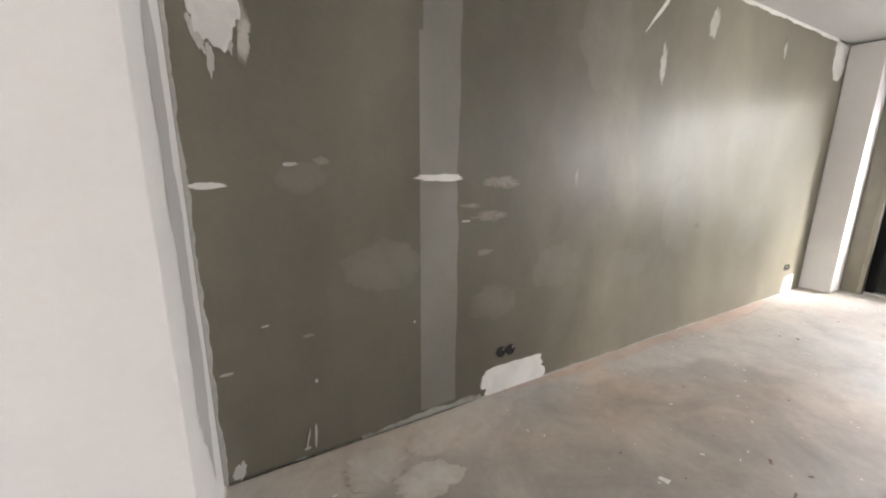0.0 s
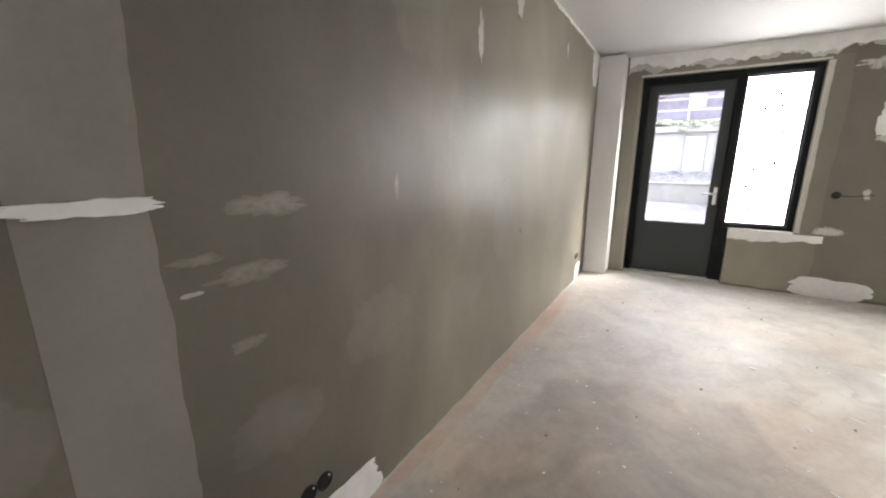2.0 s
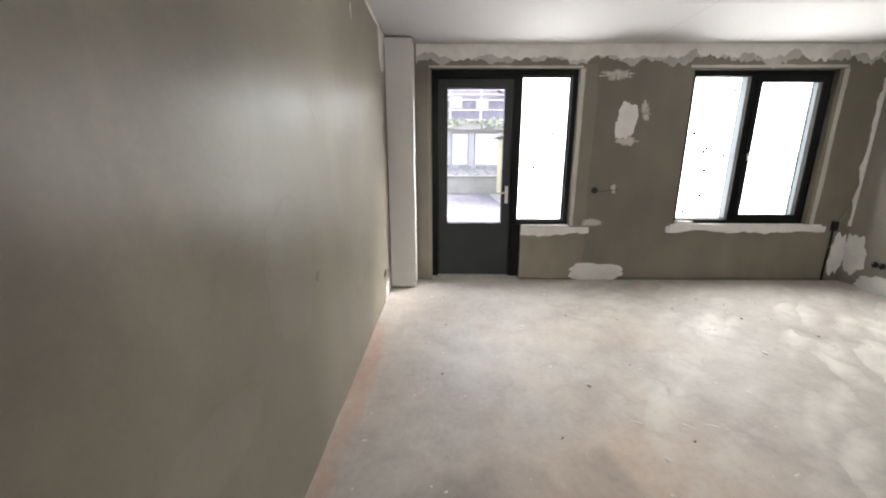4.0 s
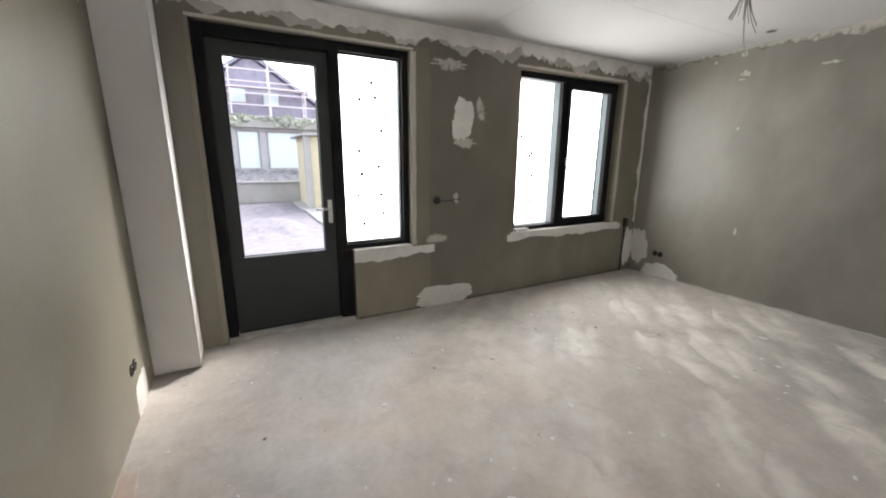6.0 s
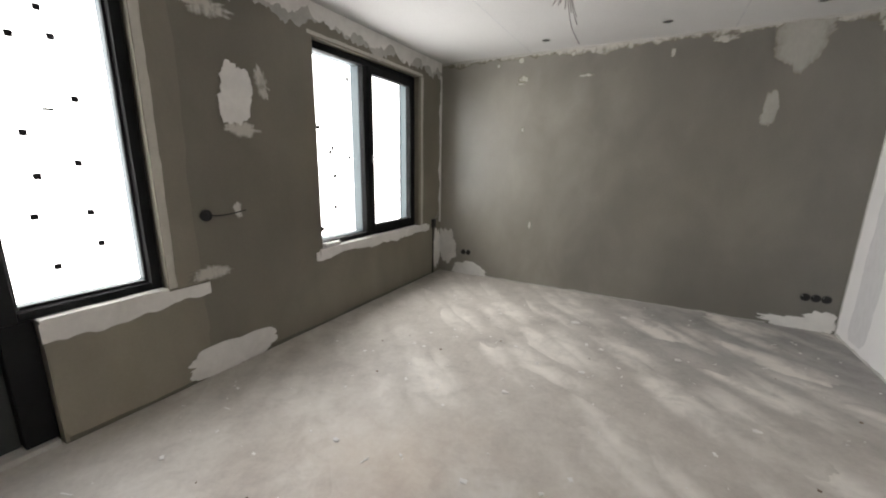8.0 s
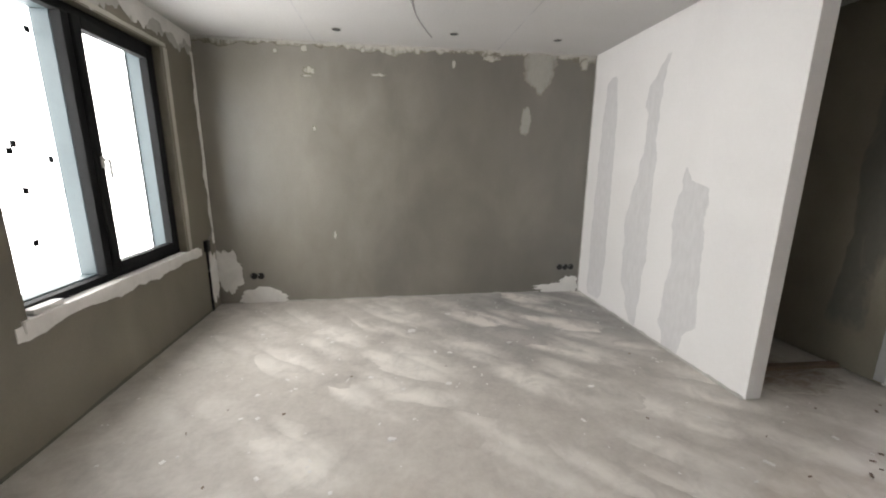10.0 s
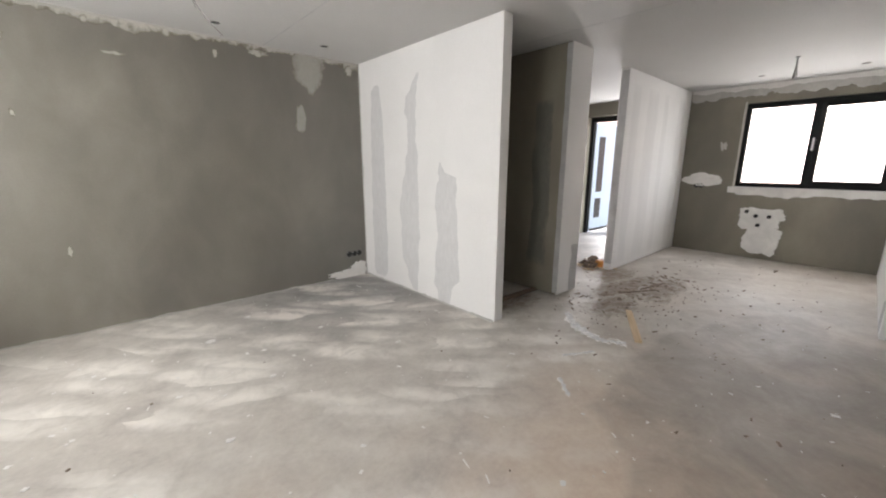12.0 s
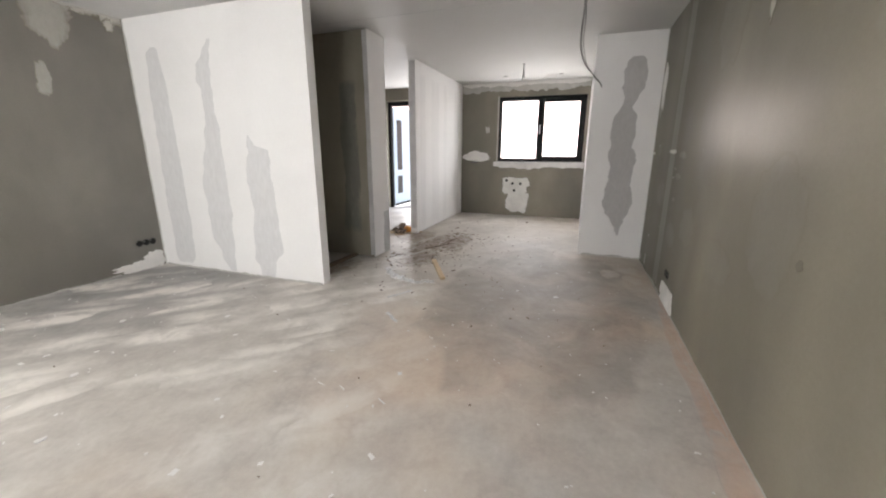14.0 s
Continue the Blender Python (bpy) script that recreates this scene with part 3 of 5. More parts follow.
# east wall: torn white plaster under the ceiling and round the openings
edge_strip(wall_east, EAST, WHITE_GYPSUM, -1.0, 1.5, H, -0.13, 61, 0.30, 0.55, 0.004)
edge_strip(wall_east, EAST, WHITE_GYPSUM, -3.54, -1.0, H, -0.105, 62, 0.22, 0.8, 0.004)
edge_strip(wall_east, EAST, DULL_GYPSUM, -3.54, 1.5, H, -0.16, 63, 0.24, 0.6, 0.002)
edge_strip(wall_east, EAST, WHITE_GYPSUM, 0.66, 2.45, -3.548, 0.045, 64, 0.3, 0.8, 0.004, True)
patch(wall_east, EAST, WHITE_GYPSUM, -3.46, 0.33, 0.16, 0.50, 65, 0.25, 3, 0.004)
patch(wall_east, EAST, WHITE_GYPSUM, -0.80, 1.83, 0.22, 0.40, 66, 0.2, 3, 0.004, -0.06)
patch(wall_east, EAST, SMEAR, -0.83, 1.62, 0.24, 0.12, 67, 0.4, 2, 0.003)
patch(wall_east, EAST, SMEAR, -1.0, 1.93, 0.12, 0.2, 68, 0.5, 2, 0.002, 0.2)
patch(wall_east, EAST, WHITE_GYPSUM, -0.63, 0.10, 0.62, 0.20, 69, 0.16, 4, 0.004)
patch(wall_east, EAST, SMEAR, -0.52, 0.70, 0.3, 0.11, 70, 0.5, 2, 0.003, 0.3)
patch(wall_east, EAST, SMEAR, -0.74, 1.09, 0.06, 0.12, 71, 0.5, 2, 0.002)
patch(wall_east, EAST, SMEAR, -0.66, 2.30, 0.35, 0.12, 72, 0.5, 2.4, 0.003)
edge_strip(wall_east, EAST, WHITE_GYPSUM, -0.50, 0.30, 0.645, -0.09, 73, 0.5, 0.5, 0.005)
edge_strip(wall_east, EAST, WHITE_GYPSUM, -3.26, -1.40, 0.658, -0.07, 74, 0.4, 0.5, 0.005)
patch(wall_east, EAST, LIGHT_PLASTER, -0.085, 0.30, 0.75, 0.58, 75, 0.03, 12, 0.001, name="lighter_plaster")
edge_strip(wall_east, EAST, LIGHT_PLASTER, 0.62, 2.40, -0.31, -0.14, 75, 0.8, 0.15, 0.0012, True, name="lighter_plaster")
edge_strip(wall_east, EAST, REVEAL, 0.66, 2.36, -0.266, -0.045, 76, 0.5, 0.2, 0.003, True)
edge_strip(wall_east, EAST, REVEAL, 0.66, 2.36, -3.06, -0.05, 77, 0.5, 0.2, 0.003, True)
edge_strip(wall_east, EAST, REVEAL, -0.29, 1.36, 2.368, 0.022, 78, 0.5, 0.3, 0.003)
edge_strip(wall_east, EAST, REVEAL, -3.1, -1.43, 2.368, 0.028, 79, 0.5, 0.3, 0.003)
edge_strip(wall_east, EAST, LIGHT_PLASTER, 0.02, 2.36, 1.345, 0.03, 80, 0.5, 0.3, 0.003, True)
# low strip of darker plaster along the foot of the wall
edge_strip(wall_east, EAST, DARK_PLASTER, -3.4, 0.28, 0.0, 0.022, 81, 0.6, 0.6, 0.0015, name="dark_edge")

# south wall
edge_strip(wall_south, SOUTH, DULL_GYPSUM, 2.18, 6.15, H, -0.022, 91, 0.35, 0.9, 0.003)
edge_strip(wall_south, SOUTH, SMEAR, 2.18, 6.15, H, -0.055, 92, 0.3, 0.9, 0.0015)
patch(wall_south, SOUTH, SOFT_GYPSUM, 2.78, 2.42, 0.34, 0.42, 94, 0.3, 2.4, 0.0026, 0.0, -0.3)
patch(wall_south, SOUTH, SOFT_GYPSUM, 2.91, 1.92, 0.11, 0.30, 95, 0.3, 2.4, 0.0032)
patch(wall_south, SOUTH, SOFT_GYPSUM, 2.93, 1.83, 0.11, 0.1, 96, 0.3, 2.4, 0.0040)
patch(wall_south, SOUTH, WHITE_GYPSUM, 2.43, 0.045, 0.50, 0.11, 97, 0.5, 3, 0.004, 0.15)
patch(wall_south, SOUTH, WHITE_GYPSUM, 2.27, 0.09, 0.20, 0.19, 971, 0.45, 2.4, 0.0034, 0.2)
patch(wall_south, SOUTH, WHITE_GYPSUM, 5.72, 0.075, 0.48, 0.19, 98, 0.24, 2.4, 0.004, 0.25, 0.35)
patch(wall_south, SOUTH, WHITE_GYPSUM, 6.05, 0.36, 0.24, 0.46, 99, 0.28, 3, 0.004, 0.1)
edge_strip(wall_south, SOUTH, DULL_GYPSUM, 2.65, 5.5, 0.0, 0.013, 100, 0.3, 0.8, 0.003)
for i, (u, v, w, h) in enumerate([(5.12, 2.34, 0.12, 0.07), (5.15, 2.29, 0.1, 0.03), (4.45, 2.32, 0.14, 0.03), (5.42, 2.5, 0.05, 0.05), (5.1, 1.8, 0.03, 0.06), (3.7, 2.45, 0.04, 0.08), (4.95, 0.72, 0.03, 0.1), (3.3, 2.52, 0.2, 0.07), (4.6, 2.54, 0.05, 0.06), (5.15, 2.53, 0.06, 0.06), (2.3, 2.5, 0.1, 0.12)]):
    patch(wall_south, SOUTH, SMEAR, u, v, w, h, 110 + i, 0.4, 2, 0.0034 + 0.0002 * i)

# partition: grey joint stripes
streak(wall_partition, PARTITION, SOFT_FILLER, [(0.05, -3.18, 0.24), (0.14, -3.175, 0.31), (0.7, -3.18, 0.32), (1.43, -3.175, 0.30), (1.8, -3.18, 0.26), (2.25, -3.19, 0.19), (2.31, -3.17, 0.1)], 141)
streak(wall_partition, PARTITION, SOFT_FILLER, [(0.02, -2.48, 0.10), (0.2, -2.53, 0.18), (0.4, -2.57, 0.31), (0.65, -2.57, 0.33), (0.97, -2.575, 0.35), (1.15, -2.56, 0.30), (1.43, -2.53, 0.21), (1.63, -2.51, 0.16), (1.88, -2.52, 0.15), (1.98, -2.54, 0.20), (2.10, -2.53, 0.17), (2.2, -2.47, 0.1), (2.33, -2.41, 0.04)], 142, 0.022)
streak(wall_partition, PARTITION, SOFT_FILLER, [(0.0, -2.0, 0.19), (0.1, -2.0, 0.21), (0.2, -2.02, 0.28), (0.3, -1.97, 0.38), (0.46, -1.96, 0.36), (0.75, -1.955, 0.30), (1.03, -1.985, 0.32), (1.2, -1.97, 0.31), (1.30, -1.96, 0.25), (1.36, -2.05, 0.08), (1.45, -2.07, 0.03)], 145, 0.022)
edge_strip(wall_partition, PARTITION, DULL_GYPSUM, 0.0, 2.6, -3.548, 0.02, 148, 0.2, 0.7, 0.003, True)
edge_strip(wall_partition, PARTITION, DULL_GYPSUM, -3.5, -1.33, 0.0, 0.016, 149, 0.15, 0.9, 0.006)

# pier: blotched streak
streak(wall_pier, PIER, DARK_FILLER, [(0.28, 1.50, 0.03), (0.36, 1.49, 0.06), (0.47, 1.475, 0.15), (0.57, 1.465, 0.28), (0.70, 1.46, 0.35), (0.9, 1.46, 0.28), (1.08, 1.455, 0.25), (1.25, 1.46, 0.33), (1.36, 1.445, 0.25), (1.52, 1.44, 0.28), (1.70, 1.435, 0.25), (1.80, 1.455, 0.13), (1.92, 1.49, 0.15), (2.03, 1.50, 0.24), (2.2, 1.495, 0.26), (2.29, 1.50, 0.2), (2.35, 1.50, 0.1)], 151, 0.024, name="filler_streak")
edge_strip(wall_pier, PIER, DULL_GYPSUM, 1.1, 1.79, 0.0, 0.018, 156, 0.15, 0.9, 0.005)
patch(wall_pier, PIER_SIDE, FILLER, -0.22, 0.14, 0.26, 0.26, 157, 0.1, 5, 0.003)

# kitchen: stripes, window edge, white services patch
for i, (u, w) in enumerate([(-0.66, 0.20), (-1.22, 0.30), (-1.72, 0.16), (-2.42, 0.24)]):
    stripe(wall_kitchen, KITCHEN_SIDE, FAINT_FILLER, 0.05, 2.45, u, w * 1.3, 161 + i, 0.8, 0.25, 0.0013)
edge_strip(wall_west, KITCHEN_END, DULL_GYPSUM, -1.39, 1.05, H, -0.16, 171, 0.35, 0.5, 0.004)
edge_strip(wall_west, KITCHEN_END, WHITE_GYPSUM, -1.39, 1.05, H, -0.07, 172, 0.35, 0.5, 0.006)
edge_strip(wall_west, KITCHEN_END, WHITE_GYPSUM, -0.72, 1.05, 1.093, -0.11, 173, 0.4, 0.4, 0.004)
edge_strip(wall_west, KITCHEN_END, REVEAL, 1.1, 2.36, -0.632, -0.03, 174, 0.4, 0.3, 0.003, True)
patch(wall_west, KITCHEN_END, WHITE_GYPSUM, -1.08, 1.19, 0.55, 0.20, 175, 0.25, 2.4, 0.004)
patch(wall_west, KITCHEN_END, WHITE_GYPSUM, -0.24, 0.62, 0.50, 0.32, 176, 0.22, 4, 0.004)
patch(wall_west, KITCHEN_END, WHITE_GYPSUM, -0.20, 0.30, 0.44, 0.44, 177, 0.22, 4, 0.005)
patch(wall_west, KITCHEN_END, SMEAR, -0.86, 1.72, 0.1, 0.16, 178, 0.5, 2, 0.002)
# grey sheet over the recess side, darker than the white board
part("recess_side", boxed((1.085, -3.549, 0.014), (1.0925, -1.350, 2.598)), LIGHT_PLASTER, wall_cupboard, "grey side towards the recess")
edge_strip(wall_cupboard, ("x", 1.09, 1), FILLER, 0.03, 2.59, -1.337, -0.06, 181, 0.7, 0.2, 0.004, True, "filler_stripe")
stripe(wall_cupboard, ("x", 1.09, 1), DARK_STREAK, 0.3, 2.1, -1.62, 0.22, 182, 0.6, 0.3, 0.004)
edge_strip(wall_cupboard, ("y", -1.335, 1), FILLER, 0.02, 0.55, 0.70, 0.14, 183, 0.5, 0.3, 0.0015, True, "filler_stripe")
edge_strip(wall_kitchen, ("x", -0.38, 1), FILLER, 0.1, 2.58, -1.405, -0.09, 184, 0.9, 0.1, 0.0015, True, "filler_stripe")


# ---------------------------------------------------------------- windows and doors
def rails(bm, x0, x1, y0, y1, z0, z1, w, bevel=0.004, bottom=None):
    """Four rails of a frame standing across x."""
    b = w if bottom is None else bottom
    box(bm, (x0, y0, z0), (x1, y0 + w, z1), bevel)
    box(bm, (x0, y1 - w, z0), (x1, y1, z1), bevel)
    box(bm, (x0, y0 + w, z1 - w), (x1, y1 - w, z1), bevel)
    box(bm, (x0, y0 + w, z0), (x1, y1 - w, z0 + b), bevel)
    return bm


def pane(parent, x, y0, y1, z0, z1, label=""):
    ob = part("pane", boxed((x - 0.003, y0, z0), (x + 0.003, y1, z1)), GLASS, parent, label)
    ob.visible_shadow = False
    return ob


def lever(parent, x, y, z, side, mat=STEEL):
    """A door lever on a tall plate; side: +1 or -1, the way that the lever points along y."""
    plate = part("handle", boxed((x - 0.010, y - 0.019, z - 0.125), (x, y + 0.019, z + 0.075), 0.004), mat, parent, "brushed aluminium handle plate")
    part("lever", tube([(x - 0.005, y, z), (x - 0.045, y, z), (x - 0.055, y + side * 0.02, z), (x - 0.055, y + side * 0.125, z)], 0.0095), mat, plate, smooth=True)
    part("lock_cylinder", disc(bmesh.new(), (x - 0.012, y, z - 0.085), 0.008, 0.008, "x", 16), mat, plate)
    return plate


FX = 6.215          # the inner face of the frames
# garden door with its fixed frame
door_1 = tagged(empty("door_1", (6.25, 0.86, 0)), "closed dark green-grey garden door with a tall clear pane", "door", "", "structure")
bm = bmesh.new()
box(bm, (FX, 1.268, 0.0), (6.33, 1.338, 2.363), 0.005)
box(bm, (FX, 0.345, 0.657), (6.33, 0.418, 2.363), 0.004)
box(bm, (FX, 0.298, 0.0), (6.33, 0.418, 0.655), 0.004)
box(bm, (FX, 0.418, 2.285), (6.33, 1.268, 2.363), 0.005)
part("frame", bm, ANTHRACITE, door_1)
bm = boxed((6.327, 1.235, 0.02), (6.36, 1.339, 2.364), 0.002)
box(bm, (6.327, 0.40, 0.02), (6.36, 0.45, 2.364), 0.002)
box(bm, (6.327, 0.45, 2.25), (6.36, 1.235, 2.364), 0.002)
part("door_stop", bm, ANTHRACITE, door_1)
bm = wall_mesh("x", 6.262, 6.325, (0.424, 1.262), (0.03, 2.279), [(0.520, 1.166, 0.670, 2.183)])
bmesh.ops.bevel(bm, geom=[e for e in bm.edges if e.calc_face_angle(0) > 1.0], offset=0.004, segments=2, affect="EDGES")
leaf = part("leaf", bm, DOOR_GREEN, door_1)
part("glazing_bead", rails(bmesh.new(), 6.300, 6.318, 0.512, 1.172, 0.664, 2.188, 0.012, 0.002), ANTHRACITE, leaf)
pane(leaf, 6.332, 0.515, 1.17, 0.668, 2.185)
lever(door_1, 6.262, 0.466, 1.035, 1)
part("threshold", boxed((6.18, 0.305, -0.02), (6.36, 1.335, 0.026), 0.006), DULL_GYPSUM, door_1, "dusty grey stone threshold")

# sidelight
window_1 = tagged(empty("window_1", (6.25, 0.03, 0.65)), "tall fixed sidelight pane covered with milky film and dark stickers", "window", "", "structure")
bm = boxed((FX, -0.260, 0.662), (6.275, -0.205, 2.363), 0.004)
box(bm, (FX, -0.205, 2.300), (6.275, 0.344, 2.363), 0.004)
box(bm, (FX, -0.205, 0.662), (6.275, 0.344, 0.706), 0.004)
part("frame", bm, ANTHRACITE, window_1)
part("glazing_bead", rails(bmesh.new(), 6.25, 6.274, -0.204, 0.3435, 0.707, 2.299, 0.014, 0.002), ANTHRACITE, window_1)
pane(window_1, 6.279, -0.208, 0.344, 0.70, 2.31)
part("outer_frame", rails(bmesh.new(), 6.284, 6.384, -0.26, 0.405, 0.662, 2.363, 0.045, 0.003), PALE_TEAL, window_1, "pale blue outer frame")
part("film", boxed((6.394, -0.259, 0.66), (6.397, 0.36, 2.36)), FILM, window_1, "milky white protective film")


def sticker(window, x, y, z, w=0.03, h=0.03):
    return part("sticker", boxed((x - 0.002, y - w / 2, z - h / 2), (x, y + w / 2, z + h / 2), 0.0006), BLACK, window)


for y, z in [(0.019, 2.111), (0.133, 1.966), (-0.013, 1.99), (-0.062, 1.708), (0.154, 1.528), (-0.029, 1.386), (0.137, 1.32), (0.178, 1.124), (-0.042, 1.126), (-0.064, 0.95), (0.131, 0.859)]:
    sticker(window_1, 6.378, y, z)
sticker(window_1, 6.378, 0.048, 1.645, 0.045, 0.012)

# two-light garden window
window_2 = tagged(empty("window_2", (6.25, -2.25, 0.65)), "dark framed two-light window with milky film outside", "window", "", "structure")
bm = rails(bmesh.new(), FX, 6.275, -3.018, -1.477, 0.679, 2.353, 0.058, 0.004, 0.045)
box(bm, (FX, -2.215, 0.724), (6.275, -2.135, 2.295), 0.004)
part("frame", bm, ANTHRACITE, window_2)
sash = part("sash", rails(bmesh.new(), FX - 0.016, 6.262, -2.972, -2.19, 0.717, 2.302, 0.068, 0.006, 0.07), ANTHRACITE, window_2)
pane(sash, 6.255, -2.91, -2.25, 0.782, 2.24)
pane(window_2, 6.279, -2.145, -1.53, 0.715, 2.30)
bm = rails(bmesh.new(), 6.284, 6.384, -3.018, -1.477, 0.679, 2.353, 0.05, 0.003)
box(bm, (6.284, -2.215, 0.73), (6.384, -2.145, 2.302), 0.003)
part("outer_frame", bm, PALE_TEAL, window_2, "pale blue outer frame")
part("film", boxed((6.394, -3.018, 0.676), (6.397, -1.475, 2.352)), FILM, window_2, "milky white protective film")
grip = part("window_handle", boxed((FX - 0.028, -2.247, 1.41), (FX - 0.016, -2.222, 1.485), 0.004), STEEL, sash, "white metal window handle")
part("grip", tube([(FX - 0.026, -2.235, 1.46), (FX - 0.055, -2.235, 1.46), (FX - 0.06, -2.238, 1.44), (FX - 0.058, -2.242, 1.345)], 0.008), STEEL, window_2, smooth=True)
for y, z in [(-2.102, 2.176), (-1.706, 1.712), (-1.869, 1.537), (-1.84, 1.5), (-2.091, 1.46), (-1.885, 1.285), (-2.158, 1.262), (-1.878, 0.99), (-2.19, 1.01), (-1.70, 0.80)]:
    sticker(window_2, 6.378, y, z, 0.036, 0.036)
sticker(window_2, 6.378, -1.79, 1.639, 0.04, 0.014)


def sill(name, lo, hi, label):
    """A plastered inner window board with worn edges."""
    bm = boxed(lo, hi)
    bmesh.ops.subdivide_edges(bm, edges=[e for e in bm.edges if e.calc_length() > 0.4], cuts=24)
    for v in bm.verts:
        v.co += Vector((noise.noise(v.co * 9), 0, noise.noise(v.co * 7 + Vector((3, 1, 4)))))* 0.003
    bmesh.ops.bevel(bm, geom=[e for e in bm.edges if e.calc_face_angle(0) > 1.0], offset=0.004, segments=2, affect="EDGES")
    return tagged(part(name, bm, WHITE_GYPSUM), label, "window sill", "", "structure")


sill("sill_1", (6.150, -0.262, 0.600), (6.222, 0.294, 0.664), "roughly plastered white sill under the sidelight")
sill("sill_2", (6.140, -3.20, 0.612), (6.222, -1.44, 0.681), "roughly plastered white sill under the garden window")
sill("sill_3", (-2.87, -0.69, 1.05), (-2.795, 1.05, 1.097), "white plastered kitchen window sill")

# a folded scrap of white film on the sill
bm = boxed((6.155, -1.70, 0.682), (6.212, -1.52, 0.712), 0.006)
for v in bm.verts:
    v.co += Vector((noise.noise(v.co * 40), noise.noise(v.co * 37 + Vector((5, 0, 0))), 0)) * 0.012
tagged(part("paper_scrap", bm, WHITE_GYPSUM), "crumpled white scrap lying on the window sill", "scrap")

# kitchen window
window_3 = tagged(empty("window_3", (-2.86, 0.175, 1.12)), "dark framed two-light kitchen window, bright outside", "window", "", "structure")
bm = rails(bmesh.new(), -2.92, -2.835, -0.653, 1.008, 1.099, 2.333, 0.074, 0.004, 0.06)
box(bm, (-2.92, 0.125, 1.159), (-2.835, 0.225, 2.26), 0.004)
part("frame", bm, ANTHRACITE, window_3)
sash = part("sash", rails(bmesh.new(), -2.90, -2.822, 0.19, 0.955, 1.145, 2.28, 0.062, 0.005), ANTHRACITE, window_3)
pane(sash, -2.905, 0.245, 0.90, 1.20, 2.225)
pane(window_3, -2.915, -0.585, 0.13, 1.15, 2.27)
part("window_handle", boxed((-2.824, 0.165, 1.63), (-2.806, 0.19, 1.80), 0.004), STEEL, sash, "white metal window handle")

# entrance: an open front door at the end of the hall
door_2 = tagged(empty("door_2", (-3.05, -3.18, 0)), "pale blue front door with narrow dark panes, standing open", "door", "", "structure")
bm = bmesh.new()
box(bm, (-3.08, -3.20, 0.0), (-2.98, -3.14, 2.36), 0.004)
box(bm, (-3.08, -2.26, 0.0), (-2.98, -2.20, 2.36), 0.004)
box(bm, (-3.08, -3.14, 2.27), (-2.98, -2.26, 2.36), 0.004)
part("frame", bm, ANTHRACITE, door_2)
BLUE = chalky("pale_blue_lacquer", (0.55, 0.64, 0.72), 0.04, 0.4)
swing = pose(-3.09, -3.16, 0, 0, 0, 178)


def swung(bm):
    return turned(bm, swing)


front_leaf = part("leaf", swung(boxed((0.0, -0.025, 0.02), (0.90, 0.025, 2.26), 0.005)), BLUE, door_2)
for z0, z1 in ((0.30, 0.72), (0.86, 2.0)):
    part("door_pane", swung(boxed((0.16, -0.032, z0), (0.40, 0.032, z1), 0.004)), BLACK, front_leaf, "dark glazed strip")
part("weather_strip", swung(boxed((0.02, -0.034, 0.022), (0.88, 0.034, 0.07), 0.003)), ANTHRACITE, front_leaf)


# ---------------------------------------------------------------- electrics
def socket_boxes(name, plane, u, v, count, label, step=0.071):
    """A row of open round wall boxes: proud plastic rings round flat black discs that paint their depth."""
    top = tagged(empty(name, on_wall(plane, u, v, 0)), label, "socket box", "wall boxes")
    for i in range(count):
        a = u + (i - (count - 1) / 2) * step
        part("ring", disc(bmesh.new(), on_wall(plane, a, v, 0.001), 0.034, 0.008, plane[0], 28, 0.027), BLACK, top)
        # flat disc, black in place of the box's shaded inside
        part("cup", disc(bmesh.new(), on_wall(plane, a, v, 0.0), 0.028, 0.003, plane[0], 24), BLACK, top, "flat black disc for the cup's dark inside")
        part("screw", disc(bmesh.new(), on_wall(plane, a + 0.02, v + 0.012, 0.003), 0.004, 0.004, plane[0], 10), STEEL, top)
    return top


socket_boxes("socket_box", NORTH, 1.525, 0.268, 2, "double black open socket box above a white patch")
socket_boxes("socket_box", NORTH, 5.43, 0.295, 2, "double black open socket box near the casing")
socket_boxes("socket_box", SOUTH, 5.77, 0.292, 2, "double black open socket box in grey plaster")
socket_boxes("socket_box", SOUTH, 2.343, 0.298, 3, "triple black open socket box beside the partition")
socket_boxes("socket_box", KITCHEN_END, -1.12, 1.09, 2, "double black open socket box in white kitchen plaster")
for u, v in ((-0.42, 0.72), (-0.30, 0.66), (-0.14, 0.66), (-0.26, 0.52)):
    pipe = tagged(part("pipe_end", disc(bmesh.new(), on_wall(KITCHEN_END, u, v, 0.02), 0.026, 0.05, "x", 20, 0.017), BLACK), "dark capped pipe end in the kitchen wall", "pipe end", "kitchen pipe ends")
    part("cap", disc(bmesh.new(), on_wall(KITCHEN_END, u, v, 0.02), 0.018, 0.03, "x", 16), BLACK, pipe)

wire_box = tagged(empty("cable_outlet", on_wall(EAST, -0.523, 1.071, 0)), "round black cable outlet with a loose wire", "cable outlet")
part("ring", disc(bmesh.new(), on_wall(EAST, -0.523, 1.071, 0.004), 0.036, 0.014, "x", 28, 0.02), BLACK, wire_box)
# flat disc again, painting the dark inside of the outlet
part("cup", disc(bmesh.new(), on_wall(EAST, -0.523, 1.071, 0.003), 0.022, 0.008, "x", 20), BLACK, wire_box)
part("wire", tube([on_wall(EAST, -0.535, 1.071, 0.01), on_wall(EAST, -0.60, 1.066, 0.03), on_wall(EAST, -0.70, 1.072, 0.025), on_wall(EAST, -0.79, 1.082, 0.01)], 0.004), BLACK, wire_box, smooth=True)

